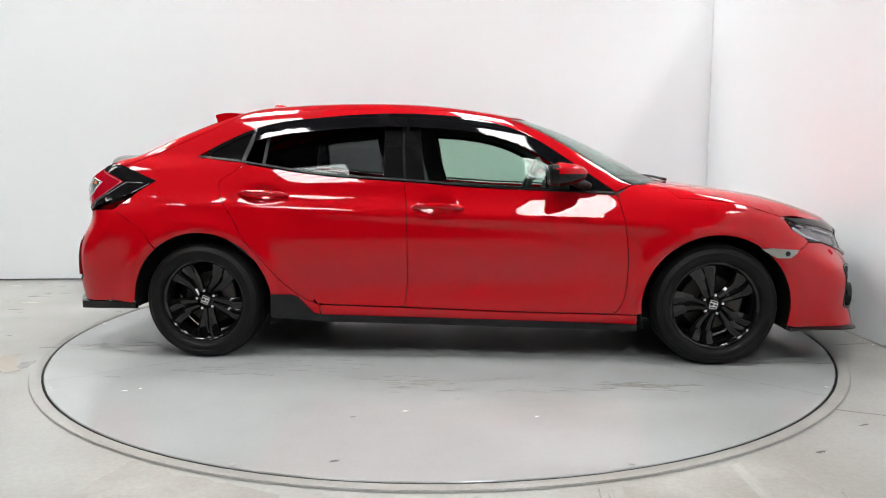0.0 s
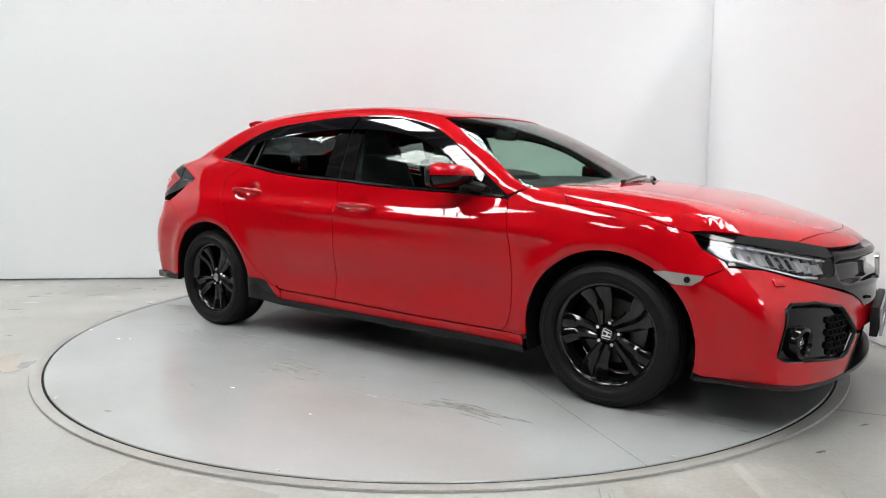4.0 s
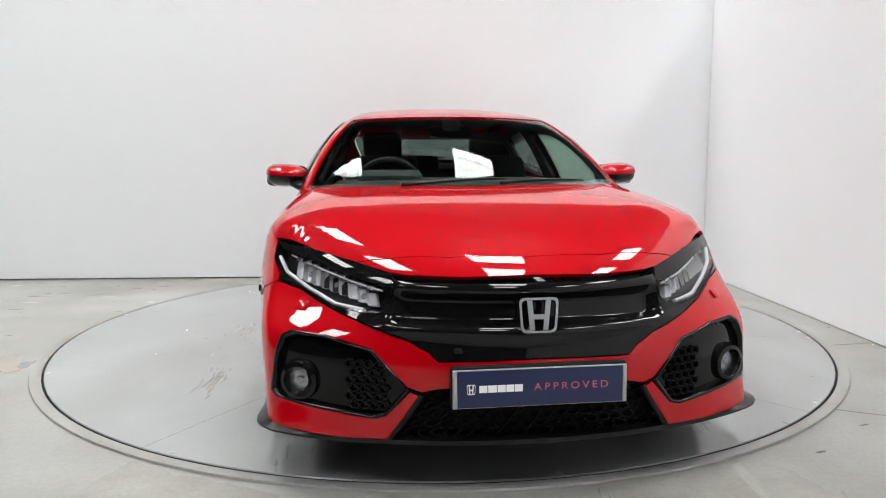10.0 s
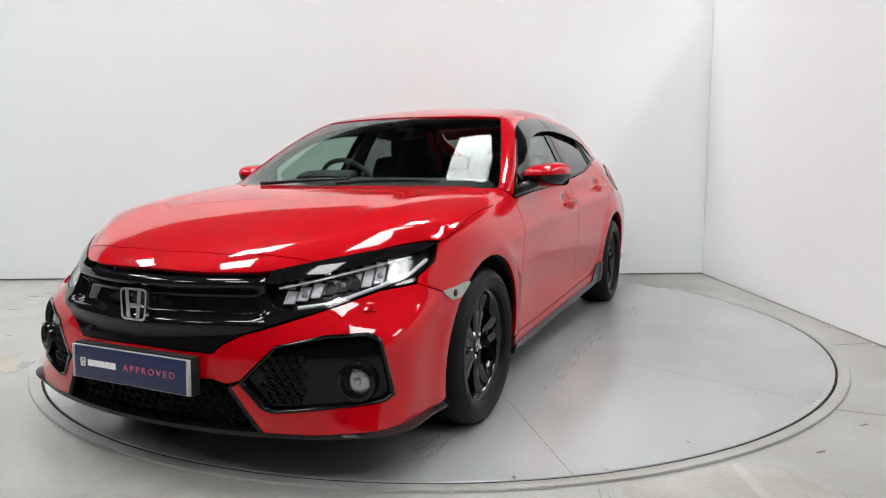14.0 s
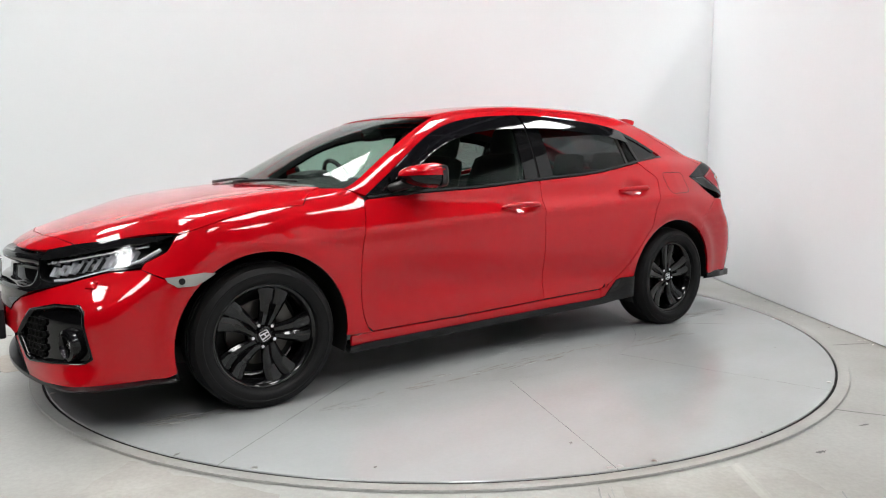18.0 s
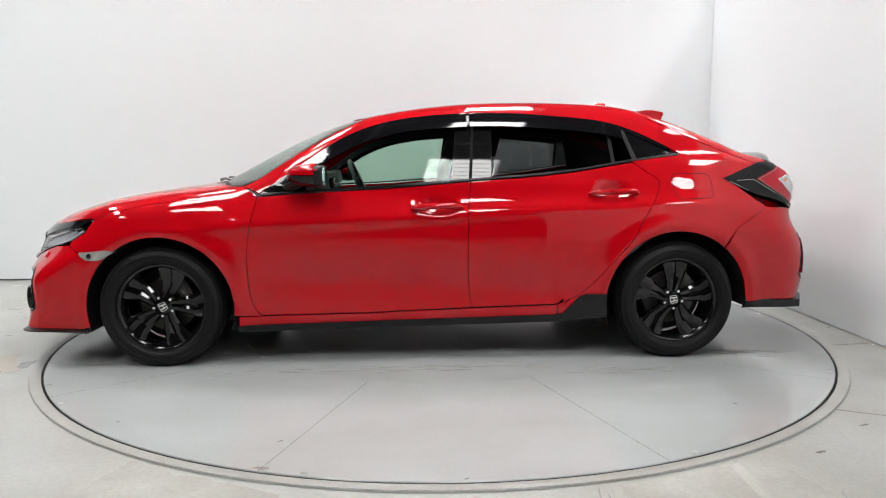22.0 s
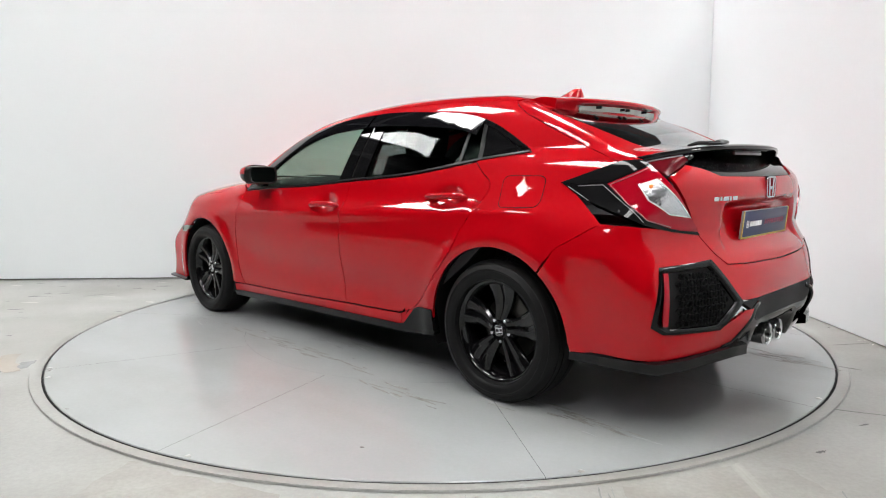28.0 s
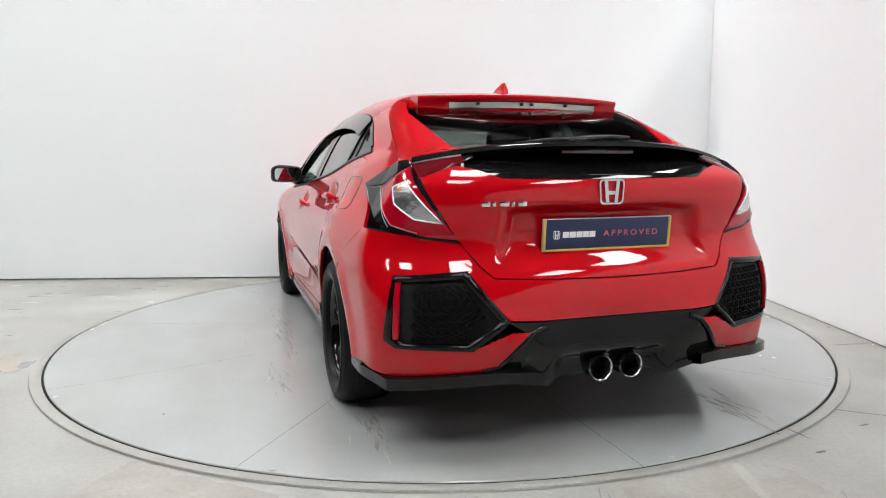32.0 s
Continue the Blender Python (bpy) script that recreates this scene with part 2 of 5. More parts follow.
def box(name, size, mat, at=(0, 0, 0), bevel=.004, rot=(0, 0, 0), segments=2):
    bm = bmesh.new()
    bmesh.ops.create_cube(bm, size=1, matrix=pose(*at, *rot) @ Matrix.Diagonal((*size, 1)))
    if bevel:
        bmesh.ops.bevel(bm, geom=bm.edges[:], offset=min(bevel, min(size) * .45), segments=segments, affect="EDGES", profile=.6)
    return bm_mesh(name, bm, mat)


def revolve(name, profile, mat, n=48, axis="y", at=(0, 0, 0), closed=False):
    """A turned body: profile of (radius, height along the axis)."""
    v, f = [], []
    k = len(profile)
    for i in range(n):
        a = 2 * math.pi * i / n
        for r, h in profile:
            p = {"y": (r * math.cos(a), h, r * math.sin(a)), "x": (h, r * math.cos(a), r * math.sin(a)), "z": (r * math.cos(a), r * math.sin(a), h)}[axis]
            v.append((p[0] + at[0], p[1] + at[1], p[2] + at[2]))
    for i in range(n):
        j = (i + 1) % n
        for q in range(k if closed else k - 1):
            w = (q + 1) % k
            f.append((i * k + q, i * k + w, j * k + w, j * k + q))
    bm = bmesh.new()
    bv = [bm.verts.new(p) for p in v]
    for q in f:
        bm.faces.new([bv[i] for i in q])
    bmesh.ops.remove_doubles(bm, verts=bm.verts[:], dist=1e-6)
    bmesh.ops.recalc_face_normals(bm, faces=bm.faces[:])
    return bm_mesh(name, bm, mat, angle=50)


def tube(name, points, radius, mat, n=8, closed=False, flat_to=None):
    """A round bar along a line of points; radius may be one number or one for each point."""
    P = np.asarray(points, float)
    R = np.broadcast_to(np.asarray(radius, float), (len(P),))
    T = np.gradient(P, axis=0) if not closed else np.roll(P, -1, 0) - np.roll(P, 1, 0)
    T /= np.maximum(np.linalg.norm(T, axis=1), 1e-9)[:, None]
    up = np.array([0, 0, 1.0]) if abs(T[:, 2]).mean() < .8 else np.array([1.0, 0, 0])
    v, f = [], []
    for p, t, r in zip(P, T, R):
        a = np.cross(t, up)
        a /= np.linalg.norm(a)
        b = np.cross(a, t)
        for k in range(n):
            w = 2 * math.pi * k / n
            v.append(p + r * (math.cos(w) * a + (flat_to or 1) * math.sin(w) * b))
    m = len(P)
    for i in range(m if closed else m - 1):
        j = (i + 1) % m
        for k in range(n):
            f.append((i * n + k, i * n + (k + 1) % n, j * n + (k + 1) % n, j * n + k))
    if not closed:
        f += [tuple(range(n - 1, -1, -1)), tuple(range((m - 1) * n, m * n))]
    return mesh_of(name, v, f, mat)


def through_points(pts, step=.03, closed=False):
    """A flowing line through points."""
    P = np.asarray(pts, float)
    if closed:
        P = np.vstack([P, P[:1]])
    out = []
    for i in range(len(P) - 1):
        a = P[i - 1] if i else (P[-2] if closed else 2 * P[0] - P[1])
        b, c = P[i], P[i + 1]
        d = P[i + 2] if i + 2 < len(P) else (P[1] if closed else 2 * P[-1] - P[-2])
        n = max(1, int(np.linalg.norm(c - b) / step))
        for k in range(n):
            t = k / n
            out.append(.5 * (2 * b + (c - a) * t + (2 * a - 5 * b + 4 * c - d) * t * t + (3 * b - a - 3 * c + d) * t ** 3))
    if not closed:
        out.append(P[-1])
    return np.array(out)


def lines(pts, step=.03):
    """A straight-sided line through points, cut into short steps."""
    P = np.asarray(pts, float)
    out = []
    for b, c in zip(P[:-1], P[1:]):
        n = max(1, int(np.linalg.norm(c - b) / step))
        out += [b + (c - b) * k / n for k in range(n)]
    out.append(P[-1])
    return np.array(out)


def rounded(pts, r=.02, n=4):
    """A closed outline with its corners rounded."""
    P = np.asarray(pts, float)
    out = []
    for i in range(len(P)):
        a, b, c = P[i - 1], P[i], P[(i + 1) % len(P)]
        la, lc = np.linalg.norm(a - b), np.linalg.norm(c - b)
        s, e = b + (a - b) * min(r / la, .45), b + (c - b) * min(r / lc, .45)
        for k in range(n + 1):
            t = k / n
            out.append((1 - t) ** 2 * s + 2 * t * (1 - t) * b + t * t * e)
    return lines(np.vstack([out, out[:1]]), .03)[:-1]


def clip_half(poly, axis, value, keep_less):
    out = []
    for i in range(len(poly)):
        a, b = poly[i - 1], poly[i]
        ia, ib = (a[axis] <= value) == keep_less or a[axis] == value, (b[axis] <= value) == keep_less or b[axis] == value
        if ia != ib:
            t = (value - a[axis]) / (b[axis] - a[axis])
            c = [a[0] + t * (b[0] - a[0]), a[1] + t * (b[1] - a[1])]
            c[axis] = value
            out.append(tuple(c))
        if ib:
            out.append(tuple(b))
    return out


def clipped_grid(outline, du, dv):
    """A flat outline filled with cells; only the cells at its edge are cut."""
    poly = [tuple(p) for p in outline]
    u0, v0 = np.min(outline, 0)
    u1, v1 = np.max(outline, 0)
    index, verts, faces = {}, [], []

    def vert(p):
        key = (round(p[0] * 2e4), round(p[1] * 2e4))
        if key not in index:
            index[key] = len(verts)
            verts.append(p)
        return index[key]
    nu, nv = max(1, math.ceil((u1 - u0) / du)), max(1, math.ceil((v1 - v0) / dv))
    us, vs = np.linspace(u0, u1, nu + 1), np.linspace(v0, v1, nv + 1)
    for i in range(nu):
        strip = clip_half(clip_half(poly, 0, us[i], False), 0, us[i + 1], True)
        if len(strip) < 3:
            continue
        lo, hi = min(p[1] for p in strip), max(p[1] for p in strip)
        for j in range(nv):
            if vs[j + 1] <= lo or vs[j] >= hi:
                continue
            cell = clip_half(clip_half(strip, 1, vs[j], False), 1, vs[j + 1], True)
            ids = []
            for p in cell:
                k = vert(p)
                if not ids or ids[-1] != k:
                    ids.append(k)
            todo = [ids]
            while todo:  # a loop that touches itself is cut into plain ones
                loop = todo.pop()
                if len(loop) > 1 and loop[0] == loop[-1]:
                    loop = loop[:-1]
                seen, cut = {}, None
                for k, i in enumerate(loop):
                    if i in seen:
                        cut = (seen[i], k)
                        break
                    seen[i] = k
                if cut:
                    todo += [loop[cut[0]:cut[1]], loop[:cut[0]] + loop[cut[1]:]]
                    continue
                if len(loop) < 3:
                    continue
                area = sum(verts[loop[k - 1]][0] * verts[loop[k]][1] - verts[loop[k]][0] * verts[loop[k - 1]][1] for k in range(len(loop)))
                if abs(area) > 1e-8:
                    faces.append(tuple(loop) if area > 0 else tuple(loop[::-1]))
    return np.array(verts), faces


def drawn_in(view, uv, gap):
    """An outline moved inwards along the body by the gap."""
    p = lift(view, uv)
    n = normal(p)
    t = np.roll(p, -1, 0) - np.roll(p, 1, 0)
    s = np.cross(t, n)
    s /= np.maximum(np.linalg.norm(s, axis=1), 1e-9)[:, None]

    def area(q):
        return abs(np.sum(np.roll(q, 1, 0)[:, 0] * q[:, 1] - q[:, 0] * np.roll(q, 1, 0)[:, 1]))
    a, b = flat(view, p + s * gap), flat(view, p - s * gap)
    return a if area(a) < area(b) else b


MADE = {}  # panels already worked out, for their mirror twins


def skin_arrays(outline, view, cell, offset, thick, crown, rim, shell, gap):
    outline = np.asarray(outline, float)
    keep = np.linalg.norm(outline - np.roll(outline, 1, 0), axis=1) > 1e-4
    outline = outline[keep]
    uv = flat(view, outline)
    if gap:
        uv = drawn_in(view, uv, gap)
    d3 = np.linalg.norm(np.diff(np.vstack([outline, outline[:1]]), axis=0), axis=1).sum()
    d2 = np.linalg.norm(np.diff(np.vstack([uv, uv[:1]]), axis=0), axis=1).sum()
    ratio = min(1.0, d2 / d3) if view in ("bow", "stern", "ax") else 1.0
    du = cell * (ratio if view in ("bow", "stern") else 1)
    dv = cell * (1.3 if view == "ax" else 1)
    g, faces = clipped_grid(uv, du, dv)
    p = lift(view, g)
    n = normal(p)
    edge = lift(view, uv)
    en = normal(edge)
    dep = np.full(len(p), offset)
    de = np.full(len(edge), offset)
    if crown:
        near = np.min(np.linalg.norm(g[:, None] - uv[None], axis=2), axis=1)
        dep = dep + crown * (1 - np.exp(-near / .03))
    if shell:
        dep, de = dep + shell(p), de + shell(edge)
    outer = p + n * dep[:, None]
    if shell:  # the shape's own normals, from its faces
        own = np.zeros_like(p)
        for q in faces:
            w = np.cross(outer[q[1]] - outer[q[0]], outer[q[-1]] - outer[q[0]])
            w = w if np.dot(w, n[q[0]]) > 0 else -w
            for i in q:
                own[i] += w
        n = own / np.maximum(np.linalg.norm(own, axis=1), 1e-12)[:, None]
    back = outer - n * thick
    eo, eb = edge + en * de[:, None], edge + en * (de - thick)[:, None]
    tang = np.roll(edge, -1, 0) - np.roll(edge, 1, 0)
    side = np.cross(tang, en)
    side /= np.maximum(np.linalg.norm(side, axis=1), 1e-9)[:, None]
    # which way round the outline runs as seen from outside
    a, b, c = (outer[i] for i in faces[len(faces) // 2][:3])
    flip = np.dot(np.cross(b - a, c - a), n[faces[len(faces) // 2][0]]) < 0
    if flip:
        faces = [f[::-1] for f in faces]
    area = np.sum(np.roll(uv, 1, 0)[:, 0] * uv[:, 1] - uv[:, 0] * np.roll(uv, 1, 0)[:, 1])
    ccw = (area > 0) != flip
    if not ccw:
        side = -side
    V, N = [outer, back], [n, -n]
    F = list(faces) + [tuple(i + len(p) for i in f[::-1]) for f in faces]
    if rim:
        base = 2 * len(p)
        k = len(edge)
        V += [eo, eb]
        N += [side, side]
        for i in range(k):
            j = (i + 1) % k
            q = (base + i, base + k + i, base + k + j, base + j)
            F.append(q if ccw else q[::-1])
    return np.vstack(V), np.vstack(N), F


def skin(name, outline, view, mat, cell=.035, offset=0.0, thick=.014, mirror=False, crown=0.0, rim=True, shell=None, gap=0.0):
    """A panel that lies on the body: its outline (points on the body), filled, thickened inwards, edges turned in.
    offset: how far it stands proud; crown: extra swell towards its middle; shell: own rule for the depth at points (n, 3)."""
    key = (name, view, cell, offset, thick, crown, rim, gap, id(shell), np.asarray(outline, float).tobytes())
    if key not in MADE:
        MADE[key] = skin_arrays(outline, view, cell, offset, thick, crown, rim, shell, gap)
    V, N, F = MADE[key]
    if mirror:
        V, N = V * [1, -1, 1], N * [1, -1, 1]
        F = [f[::-1] for f in F]
    return mesh_of(name, V, F, mat, N)


def both(name, outline, view, mat, parent, label="", right="", **kw):
    """The same panel on the car's left and right."""
    l = part(name, skin(name, outline, view, mat, **kw), parent, label)
    r = part(name, skin(name, outline, view, mat, mirror=True, **kw), parent, right or label)
    return l, r


def whole(half):
    """A closed outline from its left half, which runs from the middle to the middle."""
    half = np.asarray(half, float)
    return np.vstack([half, (half * [1, -1, 1])[::-1]])
# ---- the studio: two white partition walls on a painted concrete floor ----
def worn(name, base, stain, rough, stain_scale, cover, streak, sheen, drag=(1, .06, 1), turn=.5, smear=(1, 1, 1), relief=.12, speckle=1.0):
    """Worn paint: soft patches, stains with an edge, fine speckle and pale drag marks; the gloss follows the wear."""
    m = material(name, base, rough=rough)
    nt = m.node_tree
    b = nt.nodes["Principled BSDF"]
    tc = nt.nodes.new("ShaderNodeTexCoord")

    def noise(scale, detail, stretch=(1, 1, 1), turn=0.0):
        mp, n = nt.nodes.new("ShaderNodeMapping"), nt.nodes.new("ShaderNodeTexNoise")
        mp.inputs["Scale"].default_value = stretch
        mp.inputs["Rotation"].default_value = (0, 0, turn)
        n.inputs["Scale"].default_value, n.inputs["Detail"].default_value = scale, detail
        nt.links.new(tc.outputs["Object"], mp.inputs["Vector"])
        nt.links.new(mp.outputs[0], n.inputs["Vector"])
        return n.outputs["Fac"]

    def span(v, a, b_, c, d):
        r = nt.nodes.new("ShaderNodeMapRange")
        for k, q in zip(("From Min", "From Max", "To Min", "To Max"), (a, b_, c, d)):
            r.inputs[k].default_value = q
        nt.links.new(v, r.inputs["Value"])
        return r.outputs[0]

    def blend(kind, fac, one, two):
        x = nt.nodes.new("ShaderNodeMix")
        x.data_type, x.blend_type = "RGBA", kind
        for sock, q in ((x.inputs["Factor"], fac), (x.inputs[6], one), (x.inputs[7], two)):
            if isinstance(q, (int, float)):
                sock.default_value = q
            elif isinstance(q, tuple):
                sock.default_value = (*q, 1)
            else:
                nt.links.new(q, sock)
        return x.outputs[2]
    col = blend("MIX", span(noise(stain_scale, 8, smear), .42 - cover * .1, .78 - cover * .1, 0, .7), base, stain)
    col = blend("MULTIPLY", 1.0, col, span(noise(1.3, 5), .25, .75, .92, 1.07))
    col = blend("MULTIPLY", 1.0, col, span(noise(70, 3), .3, .7, 1 - .07 * speckle, 1 + .06 * speckle))
    col = blend("MIX", span(noise(9, 6, drag, turn), .64, .74, 0, streak), col, tuple(min(1, q * 1.5) for q in base))
    col = blend("MIX", span(noise(26, 2), .74, .80, 0, .4 * speckle), col, tuple(q * .4 for q in base))
    nt.links.new(col, b.inputs["Base Color"])
    nt.links.new(span(noise(2.1, 6), .2, .8, rough - sheen, rough + sheen), b.inputs["Roughness"])
    bp = nt.nodes.new("ShaderNodeBump")
    bp.inputs["Strength"].default_value, bp.inputs["Distance"].default_value = relief, .003
    nt.links.new(noise(60, 5), bp.inputs["Height"])
    nt.links.new(bp.outputs[0], b.inputs["Normal"])
    return m


FLOOR = worn("grey_painted_concrete", (.31, .315, .30), (.215, .203, .175), .36, 1.1, .35, .16, .10)
DISC = worn("grey_painted_steel_deck", (.315, .328, .332), (.258, .255, .24), .155, 1.1, .1, .035, .055, (.07, 1, 1), 0.0, (.35, 1.2, 1), .004, .25)
SCUFF = material("dark_rubber_scuff", (.285, .292, .289), rough=.24, vary=.2, vary_scale=20)
CHIP = material("pale_bare_chip", (.335, .345, .342), rough=.24, vary=.1, vary_scale=20)
SPOT = material("dark_oil_spot", (.045, .043, .04), rough=.35, vary=.2, vary_scale=20)
floor = part("floor", box("floor", (40, 40, .2), FLOOR, (0, -8, -.106), 0))
tagged(floor, "worn grey painted concrete floor with scuffs", "floor", kind="structure")
back = part("wall_north", box("wall_north", (14, .12, 2.60), WALL, (0, .06, 1.3004), 0), at=pose(-4.44, 1.879, 0.006, 0, 0, 1.37))
tagged(back, "plain white painted partition wall", "wall", kind="structure")
right = part("wall_east", box("wall_east", (.12, 11.5, 2.60), WALL, (2.592, -3.72, 1.300), 0))
tagged(right, "plain white painted partition wall", "wall", kind="structure")
R_DISC, R_RING = 2.262, 2.324
turntable = tagged(new("turntable"), "round grey steel vehicle turntable flush with the floor", "turntable")


def wedge(a0, a1, r0, r1, z):
    """One plate of the deck, between two spokes, with chamfered edges."""
    n = max(12, int((a1 - a0) / 3))
    g = .0008
    v, f = [], []
    for r, h in ((r0, z - .006), (r0, z), (r1 - .003, z), (r1, z - .003), (r1, z - .008)):
        for i in range(n + 1):
            a = radians(a0) + g / max(r, .05) + (radians(a1 - a0) - 2 * g / max(r, .05)) * i / n
            v.append((r * math.cos(a), r * math.sin(a), h))
    for k in range(4):
        for i in range(n):
            f.append((k * (n + 1) + i, (k + 1) * (n + 1) + i, (k + 1) * (n + 1) + i + 1, k * (n + 1) + i + 1))
    return mesh_of("deck_plate", v, f, DISC, smooth=False)


SEAMS = (-144, -36, 36, 71.4, 108, 144, 180, 216)  # the joints that paint has not filled
HUB = 1.24
for a0, a1 in zip(SEAMS[:-1], SEAMS[1:]):
    part("deck_plate", wedge(a0, a1, HUB, R_DISC - .006, .004), turntable)
for d in [36 * k + 3.4 for k in range(10)] + [70.9, 71.9]:
    a = radians(d)
    part("bolt", revolve("bolt", [(0, .0055), (.010, .0055), (.012, .0045), (.012, .003)], STEEL, 12, "z", (2.235 * math.cos(a), 2.235 * math.sin(a), 0)), turntable)
part("hub_plate", revolve("hub_plate", [(0, .004), (HUB - .0006, .004), (HUB - .0006, -.003)], DISC, 90, "z"), turntable)
part("deck_bed", revolve("deck_bed", [(0, -.001), (R_DISC + .004, -.001), (R_DISC + .004, -.004)], SEAL, 120, "z"), turntable, "black gap round the deck")
rim = revolve("turntable_ring", [(R_DISC + .006, -.004), (R_DISC + .006, .002), (R_DISC + .008, .0035), (R_RING, .0035), (R_RING + .003, -.004)], FLOOR, 160, "z")
for q in rim.vertices:  # the outer edge is cast a little off centre
    if math.hypot(q.co.x, q.co.y) > R_DISC + .03:
        q.co.y += .012
ring = part("turntable_ring", rim)
tagged(ring, "flat grey steel rim round the turntable", "floor ring", kind="structure")
# the hall above and behind the walls: dark roof with rows of roof lights
roof_hall = part("ceiling", box("ceiling", (40, 36, .2), HALL, (-6, -10, 8.12), 0))
tagged(roof_hall, "dark hall roof of ribbed sheet", "ceiling", kind="structure")
for nm, sz, at in (("wall_hall_north", (40, .2, 8.1), (-6, 7.9, 4.0)), ("wall_hall_south", (40, .2, 8.1), (-6, -27.9, 4.0)), ("wall_hall_west", (.2, 36, 8.1), (-25.9, -10, 4.0)), ("wall_hall_east", (.2, 36, 8.1), (13.9, -10, 4.0))):
    tagged(part(nm, box(nm, sz, HALL, at, 0)), "dull grey cladding of the hall", "wall", kind="structure")
SKY = material("skylight_diffuser", (.8, .8, .8), rough=.5, emit=(1, .99, .98), strength=28.5)
STEELWORK = material("grey_painted_steel", (.25, .25, .26), rough=.5, vary=.1)


def skylight():
    """A framed roof light of seven frosted panes."""
    ob = tagged(new("skylight"), "bright frosted roof light of seven panes", "skylight", "skylights in the hall roof")
    for k in range(-3, 4):
        part("pane", box("pane", (1.36, .32, .03), SKY, (0, .36 * k, -.02), 0), ob)
    for k in range(-4, 4):
        part("bar", box("bar", (1.46, .04, .05), STEELWORK, (0, .36 * (k + .5), -.025), .004), ob)
    for k in (-1, 1):
        part("edge", box("edge", (.05, 2.58, .06), STEELWORK, (.71 * k, 0, -.03), .004), ob)
    return ob


first = skylight()
spots = [(x, y) for x in (-8.3, -3.6, 1.1, 5.8) for y in (2.85, -1.75, -7.0)]
first.matrix_basis = pose(spots[0][0], spots[0][1], 8.015)
for x, y in spots[1:]:
    copy_thing(first, pose(x, y, 8.015))


for k, (x, y, lx, ly) in enumerate([(-6, y, 38, .14) for y in (5.2, .55, -4.3, -9.3, -14)] + [(x, -10, .2, 35) for x in (-10.7, -5.95, -1.25, 3.45, 8.2)]):
    z = 7.72 if lx > 1 else 7.86
    tagged(part("roof_beam", box("roof_beam", (lx, ly, .22), STEELWORK, (x, y, z), .01)), "grey painted steel beam under the hall roof", "beam", "beams under the hall roof", "structure")


def mark(name, x, y, length, width, turn, mat, parent, z, rng):
    """A thin ragged patch of dirt or wear, lying on the floor."""
    n = 9
    up = [(length * (i / n - .5), width * .5 * (.35 + rng.random()) * math.sin(math.pi * (.06 + .88 * i / n))) for i in range(n + 1)]
    lo = [(length * (i / n - .5), -width * .5 * (.35 + rng.random()) * math.sin(math.pi * (.06 + .88 * i / n))) for i in range(n, -1, -1)]
    c, s_ = math.cos(radians(turn)), math.sin(radians(turn))
    pts = [(x + a * c - b * s_, y + a * s_ + b * c) for a, b in up + lo]
    k = len(pts)
    v = [(a, b, z) for a, b in pts] + [(a, b, z - .0008) for a, b in pts]
    return part(name, mesh_of(name, v, [tuple(range(k - 1, -1, -1))[::-1]] + [(i, k + i, k + (i + 1) % k, (i + 1) % k) for i in range(k)], mat, smooth=False), parent)


rng = random.Random(7)
LITTER = material("pale_plaster_crumb", (.62, .61, .58), rough=.7)
FZ, DZ = -.0055, .0046
for x, y, l, w, a, m_ in ((1.374, -2.021, .05, .02, 20, SPOT), (-2.64, 1.40, .05, .025, 0, SPOT), (-3.28, 1.20, .06, .03, 10, SPOT), (-2.69, -.24, .035, .02, 40, SPOT), (-3.32, 1.07, .09, .05, 15, CHIP), (-2.82, 1.12, .22, .012, 31, SPOT),
                          (.077, -2.75, .85, .008, 90, SPOT), (2.40, -.55, .27, .010, 9, SPOT), (1.69, -1.77, .05, .012, 20, SPOT), (1.72, -1.62, .5, .006, -24, SPOT), (-2.25, -.95, .4, .12, 65, SCUFF), (-2.55, -1.2, .3, .08, 70, SCUFF)):
    mark("floor_stain", x, y, l, w, a, m_, floor, FZ, rng)
for k in range(26):
    y = rng.uniform(-2.6, 1.7)
    mark("plaster_crumb", 2.525 - abs(rng.gauss(0, .05)), y, rng.uniform(.012, .03), rng.uniform(.008, .014), rng.uniform(0, 180), LITTER if k % 3 else SPOT, floor, FZ, rng)
for k in range(30):
    x = rng.uniform(-4.2, -1.7)
    mark("floor_stain", x, rng.uniform(.2, 1.75), rng.uniform(.03, .16), rng.uniform(.008, .03), rng.gauss(0, 12), (SPOT, CHIP, SCUFF, LITTER)[k % 4], floor, FZ, rng)
for k in range(46):
    mark("grind_mark", rng.uniform(.5, 1.3), rng.uniform(-2.44, -2.3), rng.uniform(.04, .10), rng.uniform(.004, .009), rng.uniform(70, 100), SCUFF if k % 2 else CHIP, floor, FZ, rng)
DUST = material("brown_tyre_dust", (.256, .252, .237), rough=.24, vary=.25, vary_scale=14)
